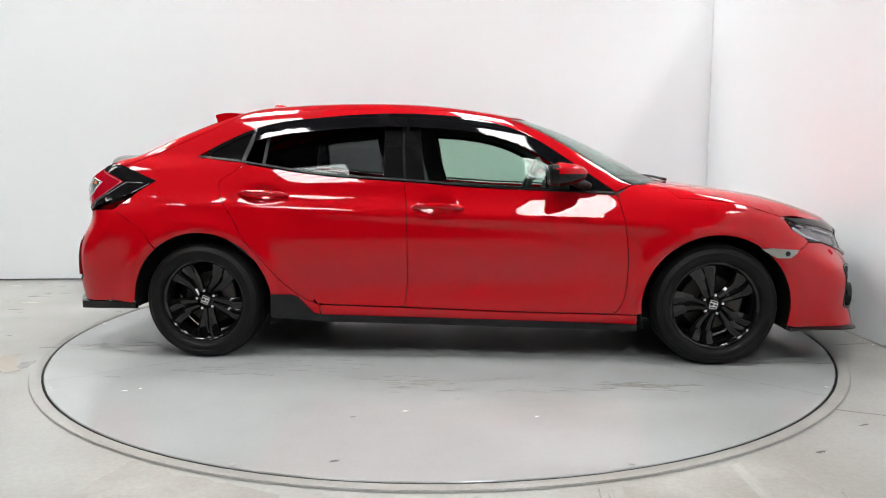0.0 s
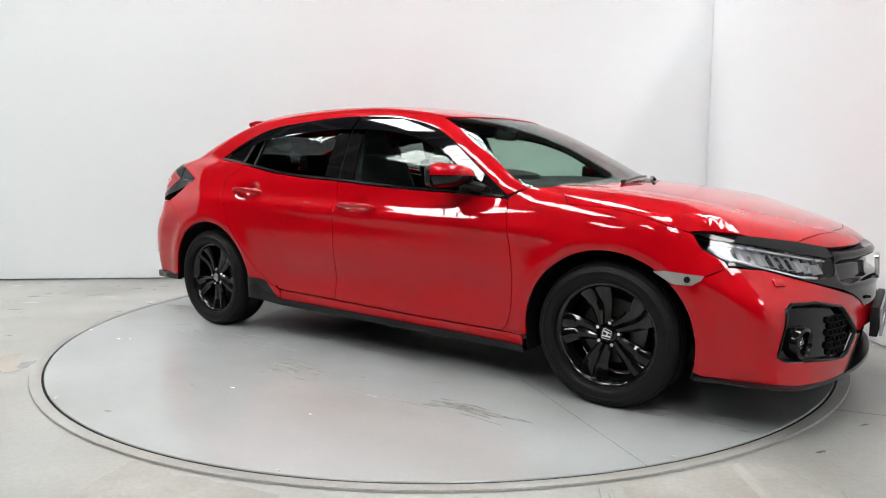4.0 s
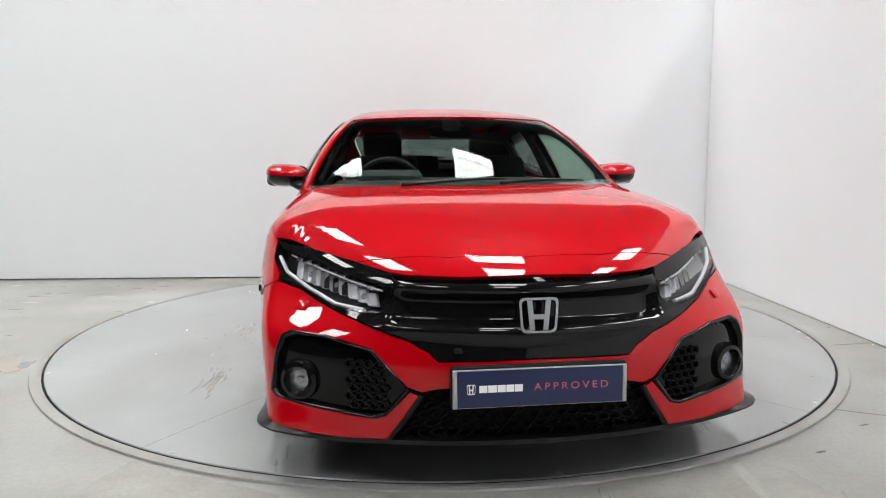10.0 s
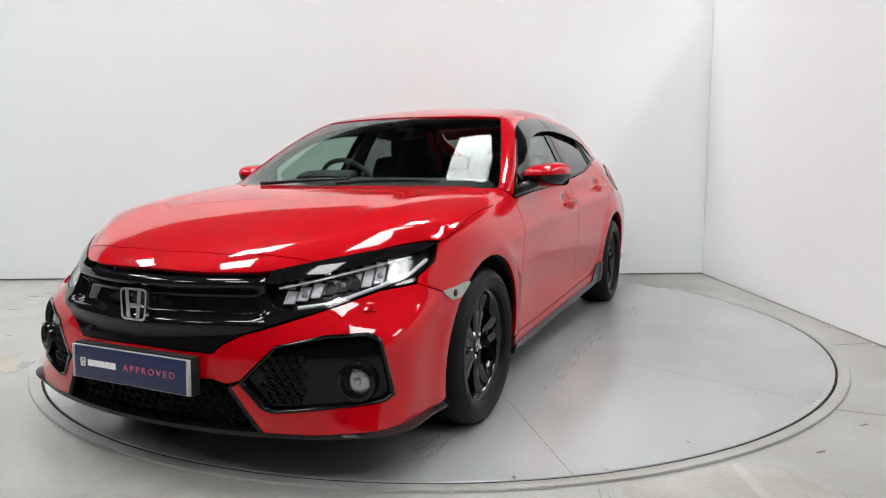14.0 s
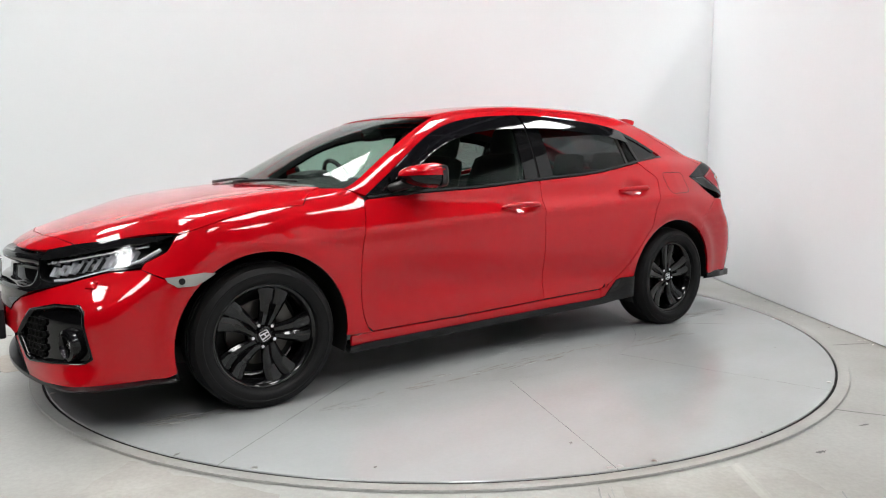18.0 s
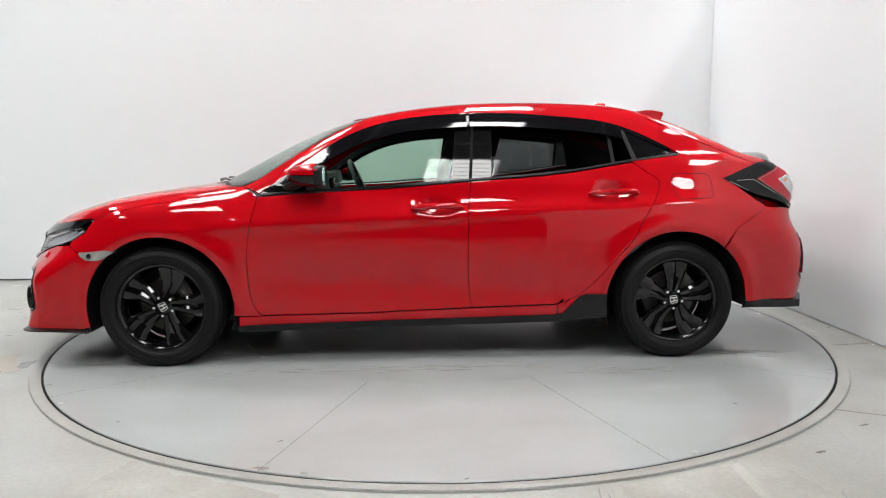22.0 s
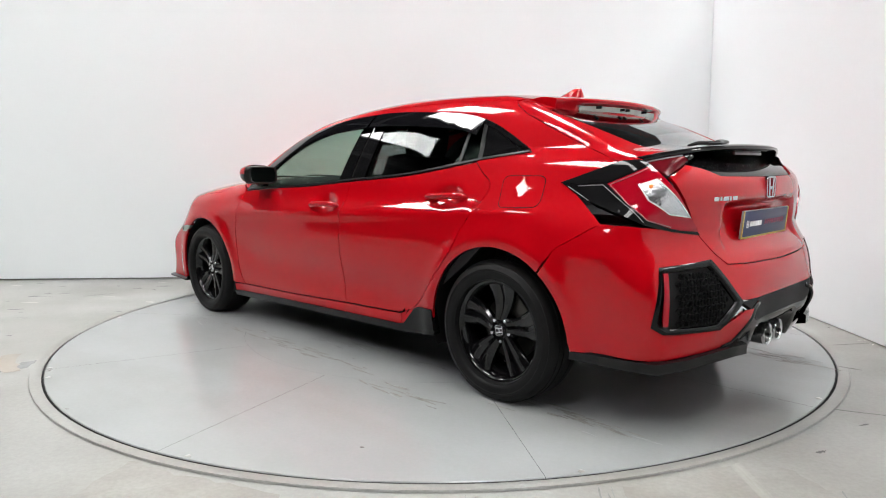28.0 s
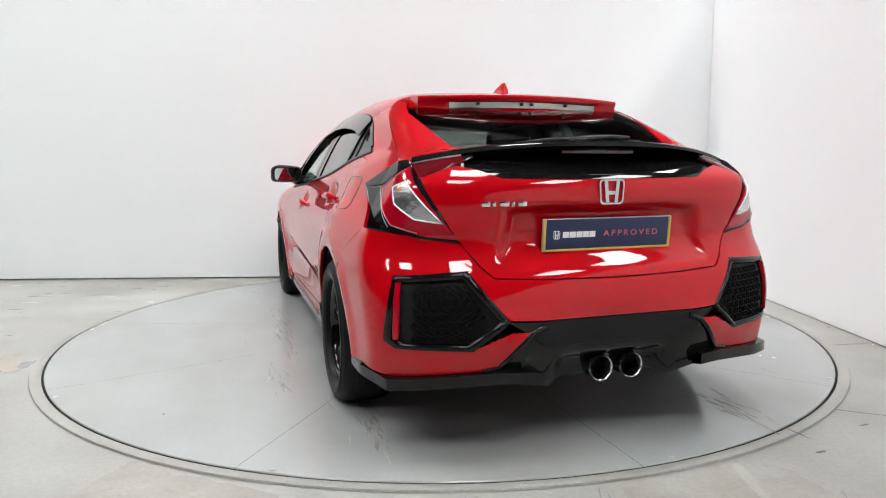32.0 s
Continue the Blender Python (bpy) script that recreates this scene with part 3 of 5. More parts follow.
for cx, cy, lx, ly, n_, m_ in ((1.05, -1.23, .16, .055, 34, DUST), (-.01, -1.25, .14, .08, 26, DUST), (-.75, -1.05, .5, .10, 30, SCUFF), (.60, -1.33, .2, .07, 10, SCUFF), (.2, 1.0, .55, .05, 44, DUST), (-.86, 1.1, .16, .06, 16, DUST),
                               (-1.85, -.68, .22, .06, 26, DUST), (1.16, 1.05, .08, .04, 10, SCUFF), (1.75, .80, .18, .06, 22, DUST), (1.72, -.78, .2, .07, 22, DUST), (-1.6, .82, .25, .06, 22, DUST), (.1, -.72, .9, .10, 40, SCUFF), (0, .72, .9, .10, 40, SCUFF)):
    for k in range(n_):
        mark("scuff", cx + rng.gauss(0, lx * .7), cy + rng.gauss(0, ly * .7), rng.uniform(.04, .16), rng.uniform(.004, .014), rng.gauss(0, 7), CHIP if k % 9 == 0 else m_, turntable, DZ + .0002 * (k % 3), rng)
for x, y, l in ((-.234, -1.698, .024), (.19, -1.456, .05), (-.214, -2.115, .036), (.36, -1.16, .04), (.69, 1.887, .02), (1.385, 1.651, .02), (1.92, 1.153, .03), (.018, 2.235, .02), (-1.2, 1.6, .02)):
    mark("speck", x, y, l, l * .5, 30, SPOT if l < .04 else SCUFF, turntable, DZ, rng)
PALE = material("bare_white_chip", (.6, .6, .58), rough=.5)
for x, y, l in ((-1.357, -1.438, .03), (-1.30, -1.40, .014), (.52, -1.65, .018), (-.03, -1.62, .03)):
    mark("speck", x, y, l, .010, 10, PALE, turntable, DZ, rng)


def repair(points, mat):
    """A skim of rougher mortar on the floor beside the ring, its outline ragged."""
    P = lines(np.array(points + points[:1], float), .04)[:-1]
    P = np.array([(x + rng.gauss(0, .006), y + rng.gauss(0, .006)) for x, y in P])
    k = len(P)
    v = [(x, y, -.0052) for x, y in P] + [(x, y, -.0062) for x, y in P]
    return part("mortar_patch", mesh_of("mortar_patch", v, [tuple(range(k))] + [(i, k + i, k + (i + 1) % k, (i + 1) % k) for i in range(k)], mat, smooth=False), floor, "rough brushed mortar patch")


MORTAR = worn("brushed_mortar", (.31, .308, .288), (.225, .213, .188), .55, 4.5, .7, .55, .05, (1, .08, 1), -.25)
repair([(-1.10, -2.06), (-.89, -2.165), (-.66, -2.255), (-.52, -2.31), (-.42, -2.75), (-1.25, -2.75), (-1.16, -2.3)], MORTAR)
repair([(.58, -2.29), (.86, -2.185), (1.10, -2.075), (1.20, -2.18), (1.24, -2.35), (1.3, -2.75), (.6, -2.75)], MORTAR)
repair([(-2.45, -.70), (-2.36, -.66), (-2.30, -.80), (-2.16, -.98), (-2.22, -1.02), (-2.40, -.86)], worn("warm_mortar", (.33, .30, .26), (.27, .235, .19), .5, 5, .4, .1, .05))
# ---- the car ----
car = tagged(new("car"), "bright red five-door hatchback with black wheels, parked on the turntable", "car")
AXLE_X, ARCH_Z, ARCH_F, ARCH_R = 1.3485, .305, .372, .378
top_line = spline((-1.42, 1.082), (-1.08, 1.245), (-.769, 1.294), (-.363, 1.315), (-.177, 1.309), (.033, 1.291), (.233, 1.251), (.408, 1.182), (.596, 1.061), (.85, .882))
belt_line = spline((-1.42, 1.086), (-1.169, 1.057), (-.743, .993), (-.289, .957), (.18, .921), (.519, .905), (.85, .882))


def strip_of(f, x0, x1, step=.03):
    xs = np.linspace(x0, x1, max(2, int(abs(x1 - x0) / step)))
    return np.stack([xs, f(xs)], 1)


def arc(cx, r, a0, a1, n=24):
    a = np.radians(np.linspace(a0, a1, n))
    return np.stack([cx + r * np.cos(a), ARCH_Z + r * np.sin(a)], 1)


def side(*pieces, step=.03):
    """Points drawn in the side view, set on the body."""
    return lift("side", lines(np.vstack([np.asarray(p, float).reshape(-1, 2) for p in pieces]), step))


def line3(*pts):
    return lines(np.array(pts, float), .025)


def path(*curves):
    return np.vstack(curves)


def cell_mesh(name, w, h, depth, bar, mat):
    """One six-sided cell of a grille: a ring of thin walls, facing x."""
    v, f = [], []
    shape = [(-.5, 0), (-.25, -.5), (.25, -.5), (.5, 0), (.25, .5), (-.25, .5)]
    for x in (0, -depth):
        for k in (1, 1 - 2 * bar / min(w, h)):
            v += [(x, a * w * k, b * h * k) for a, b in shape]
    for i in range(6):
        j = (i + 1) % 6
        f += [(i, j, 6 + j, 6 + i), (6 + i, 6 + j, 18 + j, 18 + i), (i, 12 + i, 12 + j, j)]
    return mesh_of(name, v, f, mat, smooth=False)


CELL = cell_mesh("mesh_cell", .036, .026, .012, .003, MESH_BLACK)
CELL_WIDE = cell_mesh("mesh_cell", .050, .028, .012, .004, MESH_BLACK)
CELL_SMALL = cell_mesh("mesh_cell", .028, .024, .008, .003, MESH_BLACK)

# the lines that panels share
door_front = side(through_points([(.848, .884), (.882, .729), (.902, .554), (.894, .377), (.862, .285), (.835, .262)], .02))
door_mid = side(through_points([(-.258, .955), (-.240, .80), (-.236, .62), (-.240, .42), (-.256, .288)], .02))
door_rear = side(through_points([(-1.128, 1.050), (-1.19, 1.0), (-1.258, .951), (-1.243, .88), (-1.150, .735), (-1.105, .65), (-.987, .512), (-.885, .397), (-.79, .325), (-.70, .300)], .02))
hatch_seam = line3((-1.20, .545, 1.335), (-1.235, .575, 1.305), (-1.306, .604, 1.262), (-1.487, .645, 1.184), (-1.70, .70, 1.105), (-1.851, .741, 1.045))
hatch_seam = lift("ax", flat("ax", hatch_seam))
roof_seam = lift("top", lines([(.30, .545), (.1, .55), (-.4, .552), (-.9, .545), (-1.20, .53)], .03))
screen_edge = lift("top", through_points([(.93, .772), (.82, .745), (.60, .672), (.44, .612), (.30, .556)], .02))
header = lift("top", through_points([(.30, .55), (.36, .42), (.405, .22), (.42, 0)], .03))
cowl = lift("top", through_points([(.93, .768), (1.03, .66), (1.13, .50), (1.21, .25), (1.235, 0)], .03))
bonnet_side = path(lift("side", through_points([(1.690, .757), (1.60, .786), (1.50, .818), (1.40, .840), (1.28, .853), (1.154, .862)], .02)), lift("top", lines([(1.12, .79), (1.07, .745), (1.02, .70)], .02)))
arch_front = side(arc(AXLE_X, ARCH_F, 172, 28, 40))
arch_rear = side(arc(-AXLE_X, ARCH_R, 8, 172, 44))

# ---- red panels ----
front_door = path(side(strip_of(lambda x: belt_line(x) - .006, -.256, .845)), door_front[1:], side([(.835, .262), (.3, .268), (-.256, .286)])[1:-1], door_mid[::-1][:-1])
rear_door = path(side(strip_of(lambda x: belt_line(x) - .006, -1.13, -.262)), door_mid[1:], side([(-.26, .287), (-.70, .298)])[1:], door_rear[::-1][1:-1])
fender = path(lift("side", [(.852, .882)]), door_front[1:-1], side([(.84, .258), (.955, .262)]), side(arc(AXLE_X, ARCH_F, 186, 40, 44)),
              side([(1.63, .562), (1.700, .560), (1.745, .597)]), line3((1.743, .871, .598), (1.817, .807, .634), (1.80, .803, .657), (1.722, .832, .70), (1.685, .822, .755)), bonnet_side[1:-1], screen_edge[:1], lift("side", [(.88, .90)]))
side_frame = path(screen_edge, roof_seam, hatch_seam, line3((-1.851, .741, 1.045), (-1.650, .785, .955), (-1.84, .84, .806), (-1.665, .889, .70)),
                  side(arc(-AXLE_X, ARCH_R, 129, 2, 44)), side([(-.958, .25), (-.714, .245), (-.714, .296)]), door_rear[::-1][1:], side(strip_of(belt_line, -1.14, -1.415)), side(strip_of(lambda x: top_line(x) + .004, -1.40, .84)))
sill = side([(.955, .256), (.835, .2582), (.3, .2642), (-.256, .2822), (-.70, .2942), (-.712, .2942), (-.712, .24), (.955, .205)])
bonnet_front = line3((2.122, 0, .74), (2.101, .25, .739), (2.046, .439, .731), (2.008, .536, .719))
bonnet = whole(path(lift("top", bonnet_front[:, :2]), lift("top", lines([(2.003, .542), (1.887, .66), (1.70, .80)], .03)), bonnet_side[1:], lift("top", through_points([(1.02, .70), (1.11, .56), (1.20, .30), (1.26, 0.0)], .03))))
nose_strip = whole(path(lift("top", bonnet_front[:, :2] + [.0015, 0]), line3((2.094, .433, .695), (2.119, .392, .690), (2.177, .246, .689), (2.204, 0, .695))))
roof = whole(path(header[::-1], roof_seam, lift("top", through_points([(-1.20, .52), (-1.235, .3), (-1.245, 0)], .03))))
windscreen = whole(path(header[::-1], screen_edge[::-1], cowl[1:]))
hatch_top = whole(path(lift("top", through_points([(-1.252, 0), (-1.242, .3), (-1.207, .525)], .03)), lift("top", [(-1.30, .512), (-1.37, .535), (-1.40, .45), (-1.40, 0)])))
hatch_side = path(hatch_seam, line3((-1.862, .732, 1.046), (-1.915, .688, 1.040), (-1.925, .60, 1.065), (-1.93, .478, 1.086)), lift("top", lines([(-1.836, .484), (-1.594, .533), (-1.454, .553), (-1.378, .542), (-1.305, .518), (-1.209, .527)], .03)))
hatch_glass = whole(lift("top", lines([(-1.402, 0), (-1.402, .45), (-1.38, .54), (-1.454, .549), (-1.594, .529), (-1.836, .480), (-1.93, .472), (-1.945, 0)], .03)))
tailgate = whole(line3((-2.135, 0, .977), (-2.12, .30, .981), (-2.103, .40, .983), (-2.06, .47, 1.012), (-2.022, .541, 1.028), (-2.024, .672, .985), (-2.096, .557, .764), (-2.143, .497, .685), (-2.169, .453, .645), (-2.196, .286, .637), (-2.213, 0, .633)))
rear_bumper = whole(path(line3((-2.213, 0, .631), (-2.196, .286, .635), (-2.169, .455, .643), (-2.143, .500, .683), (-2.098, .556, .762), (-2.05, .687, .785), (-1.99, .775, .796), (-1.92, .815, .802), (-1.84, .84, .806), (-1.665, .889, .70)),
                         side(arc(-AXLE_X, ARCH_R, 130, 176, 20)), line3((-1.735, .87, .30), (-1.879, .857, .31), (-2.049, .791, .302), (-2.187, .446, .331), (-2.22, .337, .466), (-2.211, .406, .466), (-2.181, .538, .403), (-2.084, .785, .409), (-2.050, .815, .436),
                                (-2.066, .80, .556), (-2.055, .776, .652), (-2.143, .546, .668), (-2.209, .416, .505), (-2.225, .297, .500), (-2.24, 0, .503))))
front_bumper = whole(path(line3((2.265, 0, .450), (2.237, .296, .443), (2.226, .324, .470), (2.20, .386, .502), (2.184, .423, .513), (2.127, .521, .544), (2.035, .627, .581), (1.92, .719, .621), (1.81, .803, .634), (1.743, .871, .596)),
                          side(arc(AXLE_X, ARCH_F, 43, -14, 22)), line3((1.76, .87, .203), (2.016, .824, .205), (2.093, .73, .200), (2.165, .568, .190), (2.198, .446, .188), (2.232, .346, .336), (2.222, .382, .350), (2.196, .455, .270), (2.188, .49, .260), (2.141, .613, .273), (2.03, .800, .291), (2.004, .818, .31),
                                                                        (2.018, .780, .487), (2.03, .745, .507), (2.103, .633, .503), (2.177, .494, .472), (2.222, .390, .362), (2.235, .346, .348), (2.244, .297, .361), (2.274, 0, .366))))
GAP = .0019


def dished(xc, zc):
    """The hollow behind a door handle."""
    return lambda p: -.020 * np.exp(-(((p[:, 0] - xc) / .085) ** 2 + ((p[:, 2] - zc) / .040) ** 2) ** 2)


for name, outline, view, label in (("front_door", front_door, "side", "red front door"), ("rear_door", rear_door, "side", "red rear door"), ("front_fender", fender, "ax", "red front fender"),
                                   ("side_frame", side_frame, "ax", "red body side with roof rail and rear quarter"), ("sill", sill, "side", "red door sill")):
    dish = {"front_door": dished(-.075, .822), "rear_door": dished(-1.01, .893)}.get(name)
    l, r = both(name, outline, view, RED, car, label, gap=GAP, cell=.018 if dish else .03, shell=dish)
    if name == "front_door":
        doors_front = (l, r)
    if name == "rear_door":
        doors_rear = (l, r)
bonnet_ob = part("bonnet", skin("bonnet", bonnet, "top", RED, gap=GAP, cell=.03), car, "red creased bonnet")
part("nose_strip", skin("nose_strip", nose_strip, "bow", RED, gap=.0008, cell=.02), car, "narrow red strip above the grille")
part("roof", skin("roof", roof, "top", RED, gap=GAP, cell=.04), car, "red roof")
hatch = part("tailgate", skin("tailgate", tailgate, "stern", RED, gap=GAP, cell=.014, shell=lambda p: -.036 * np.clip(np.minimum.reduce([(.40 + .15 * (.88 - p[:, 2]) - np.abs(p[:, 1])) / .05, (.895 - p[:, 2] - .12 * np.maximum(np.abs(p[:, 1]) - .25, 0)) / .03, (p[:, 2] - .67) / .12]), 0, 1)), car, "red tailgate with a recess for the plate")
part("hatch_header", skin("hatch_header", hatch_top, "top", RED, gap=GAP, cell=.025), hatch, "red strip above the rear window")
both("hatch_pillar", hatch_side, "ax", RED, hatch, "red side of the rear window", gap=GAP, cell=.025)
part("rear_bumper", skin("rear_bumper", rear_bumper, "stern", RED, gap=GAP * .5, cell=.022), car, "red rear bumper")
part("front_bumper", skin("front_bumper", front_bumper, "bow", RED, gap=GAP, cell=.022), car, "red front bumper")

# rubber behind the gaps
for k, c in enumerate((door_front, door_mid, door_rear, hatch_seam, roof_seam, bonnet_side, path(lift("top", bonnet_front[:, :2])), side([(.835, .258), (.3, .264), (-.70, .295)]), side([(1.648, .562), (1.706, .562), (1.752, .597)]),
                       line3((-1.665, .889, .70), (-1.84, .84, .803), (-1.99, .78, .793), (-2.098, .555, .76), (-2.169, .455, .642), (-2.213, 0, .632)))):
    q = c - normal(c) * .024
    for s in (1, -1):
        part("seal", tube("seal", q * [1, s, 1], .013, SEAL, 6), car)

# ---- glass and trim ----
part("windscreen", skin("windscreen", windscreen, "top", SCREEN_GLASS, offset=-.004, thick=.005, gap=.004, cell=.05), car, "green-tinted windscreen").visible_shadow = False
part("rear_window", skin("rear_window", hatch_glass, "top", DARK_GLASS, offset=-.002, thick=.005, gap=.003, cell=.04), hatch, "dark tinted rear window").visible_shadow = False


def pane(x0b, x0t, x1b, x1t, lo=.010, hi=.010):
    """A side window between two slanted ends, in the side view."""
    b = strip_of(lambda x: belt_line(x) + lo, x0b, x1b)
    t = strip_of(lambda x: top_line(x) - hi, x1t, x0t)
    return side(b, t, b[:1])[:-1]


for name, outline, mat, owner, lab in (("window", pane(-.145, -.19, .60, .585), GREEN_GLASS, doors_front, "clear green-tinted front side window"),
                                       ("window", pane(-1.02, -1.01, -.37, -.385), DARK_GLASS, doors_rear, "dark privacy glass"),
                                       ("quarter_window", pane(-1.135, -1.085, -1.035, -1.025), QUARTER_GLASS, doors_rear, "dark privacy glass"),
                                       ("pillar_window", side([(-1.155, 1.064), (-1.37, 1.091), (-1.31, 1.12), (-1.11, 1.222), (-1.155, 1.064)])[:-1], PIANO_BLACK, (car, car), "small black blanking panel behind the rear door window")):
    for s, o in zip((False, True), owner):
        g = part(name, skin(name, outline, "side", mat, offset=-.003, thick=.004, mirror=s, cell=.06), o, lab)
        g.visible_shadow = False
for name, outline, lift_by, mat in (("pillar_trim", pane(-.245, -.275, -.148, -.193, .004, .004), .002, GLOSS_BLACK), ("pillar_trim", pane(-.365, -.38, -.262, -.288, .004, .004), .002, GLOSS_BLACK),
                                    ("divider", pane(-1.036, -1.026, -1.018, -1.008, .004, .004), .002, SATIN_BLACK), ("divider", pane(-1.158, -1.106, -1.134, -1.084, .004, .004), .002, SATIN_BLACK),
                                    ("sail_panel", side([(.605, .912), (.835, .889), (.60, 1.045), (.605, .912)])[:-1], .004, GLOSS_BLACK)):
    both(name, outline, "side", mat, car, offset=lift_by, cell=.03)
both("pillar_seal", pane(-.272, -.300, -.233, -.262, .004, -.003), "side", SEAL, car, "black rubber between the doors", offset=-.003, cell=.03)
belt = side(strip_of(lambda x: belt_line(x) + .008, -1.40, .83), strip_of(lambda x: belt_line(x) - .001, .83, -1.40))
both("belt_moulding", belt, "side", SATIN_BLACK, car, "thin black moulding under the side windows", offset=.005, cell=.02)
frame_top = side(strip_of(lambda x: top_line(x) + .002, -1.36, .83), strip_of(lambda x: top_line(x) - .018, .80, -1.33))
both("window_frame", frame_top, "side", GLOSS_BLACK, car, "black upper window frame", offset=.003, cell=.02)
# smoked wind deflectors over the doors
for name, x0, x1 in (("wind_deflector", -1.09, -.262), ("wind_deflector", -.245, .70)):
    t = strip_of(lambda x: top_line(x) - .001, x0, x1)
    drop = np.minimum(.084, np.maximum((t[:, 1] - belt_line(t[:, 0])) * .42, .01))
    b = np.stack([t[:, 0], t[:, 1] - drop], 1)[::-1]
    both(name, side(t, b), "side", VISOR_BLACK, car, "smoked black wind deflector over the door window", offset=.008, thick=.004, cell=.02, shell=lambda p: .22 * np.clip(top_line(p[:, 0]) - p[:, 2], 0, .08))
# cowl, sill skirts, fins, floor pan, wheel wells
cowl_panel = whole(path(lift("top", through_points([(1.20, 0), (1.18, .25), (1.10, .50), (1.0, .66), (.93, .762)], .03)), lift("top", through_points([(1.01, .70), (1.10, .565), (1.195, .30), (1.255, 0.0)], .03))))
part("cowl", skin("cowl", cowl_panel, "top", MATT_BLACK, offset=-.012, cell=.03), car, "black plastic cowl at the foot of the windscreen")
both("side_skirt", side([(.96, .210), (-.70, .243), (-.745, .252), (-.83, .340), (-.865, .352), (-.965, .356), (-.975, .23), (-.72, .205), (.96, .175)]), "side", GLOSS_BLACK, car, "gloss black side skirt with a raised rear fin", offset=.010, thick=.05, cell=.03)
pan = part("floor_pan", box("floor_pan", (3.4, 1.30, .09), MATT_BLACK, (.18, 0, .235), .03), car, "dark underbody")
for sx, r in ((1, ARCH_F), (-1, ARCH_R)):
    for sy in (1, -1):
        v, f = [], []
        n = 26
        for i in range(n):
            a = radians(-18 + (216 if sx > 0 else 203) * i / (n - 1))
            for y, rr in ((.868, r + .004), (.86, r + .012), (.56, r + .015), (.55, .05)):
                v.append((sx * AXLE_X + rr * math.cos(a), sy * y, ARCH_Z + rr * math.sin(a)))
        for i in range(n - 1):
            for k in range(3):
                q = (i * 4 + k, i * 4 + k + 1, i * 4 + k + 5, i * 4 + k + 4)
                f.append(q if sy > 0 else q[::-1])
        part("wheel_well", mesh_of("wheel_well", v, f, MATT_BLACK), car, "black wheel arch liner")
# ---- wheels ----
def tyre_mesh():
    R, w = .316, .115
    half = [(.224, .80), (.229, .955), (.235, .975), (.238, 1.015), (.250, 1.05), (.262, 1.06), (.2685, 1.056), (.270, 1.075), (.2755, 1.07), (.277, 1.045), (.290, 1.0), (.2965, .955), (.298, .965), (.306, .86), (.3135, .68), (.316, .3)]
    prof = [(r, -w * k) for r, k in half] + [(r, w * k) for r, k in half[::-1]]
    return revolve("tyre", prof, RUBBER, 72, "y")


def tread_mesh():
    """Blocks of the tread: three ribs and two rows of shoulder blocks, standing 5 mm proud."""
    v, f = [], []
    n = 64
    for y0, y1, r, full in ((-.030, .030, .3185, True), (-.062, -.038, .3175, True), (.038, .062, .3175, True), (-.098, -.068, .3125, False), (.068, .098, .3125, False)):
        for k in range(n):
            a0, a1 = 2 * math.pi * k / n, 2 * math.pi * (k + (1 if full else .80)) / n
            b = len(v)
            for a in (a0, a1):
                for y in (y0, y1):
                    rr = r - (abs(y) > .09) * .0075
                    for q in (rr, r - .012):
                        v.append((q * math.cos(a), y, q * math.sin(a)))
            f += [(b, b + 2, b + 6, b + 4), (b, b + 4, b + 5, b + 1), (b + 2, b + 3, b + 7, b + 6), (b, b + 1, b + 3, b + 2), (b + 4, b + 6, b + 7, b + 5)]
    return mesh_of("tread", v, f, RUBBER, smooth=False)


def rim_mesh():
    """Barrel and outer lip of the wheel; the outside is at +y."""
    prof = [(.214, -.095), (.206, -.09), (.196, -.05), (.190, .03), (.198, .060), (.208, .078), (.214, .088), (.2215, .092), (.2265, .090), (.229, .082), (.224, .070), (.216, -.095)]
    return revolve("rim", prof, ALLOY, 72, "y", closed=True)


def spoke_mesh(k):
    """One of five forked spokes: two blades that leave the hub together and part towards the lip, with a bright machined edge left out."""
    bm = bmesh.new()
    for s in (-1, 1):
        rings = []
        for i, t in enumerate(np.linspace(0, 1, 9)):
            r = .045 + t * (.215 - .045)
            spread = s * (.014 + .027 * t ** 1.1)
            twist = .022 * math.sin(t * 2.4)
            half = .015 + .021 * t
            y1 = .068 + .010 * t - .016 * math.sin(t * math.pi) * .6
            y0 = y1 - (.034 - .012 * t)
            ring = [bm.verts.new((r, y, spread + twist + d)) for y, d in ((y0, -half), (y1 - .009, -half), (y1, -half * .45), (y1, half * .45), (y1 - .009, half), (y0, half))]
            rings.append(ring)
        for a, b in zip(rings[:-1], rings[1:]):
            for j in range(6):
                bm.faces.new((a[j], a[(j + 1) % 6], b[(j + 1) % 6], b[j]))
        bm.faces.new(rings[0])
        bm.faces.new(rings[-1][::-1])
    bmesh.ops.recalc_face_normals(bm, faces=bm.faces[:])
    bmesh.ops.rotate(bm, verts=bm.verts[:], cent=(0, 0, 0), matrix=Matrix.Rotation(radians(72 * k + 18), 3, "Y"))
    return bm_mesh("spoke", bm, ALLOY, angle=30)


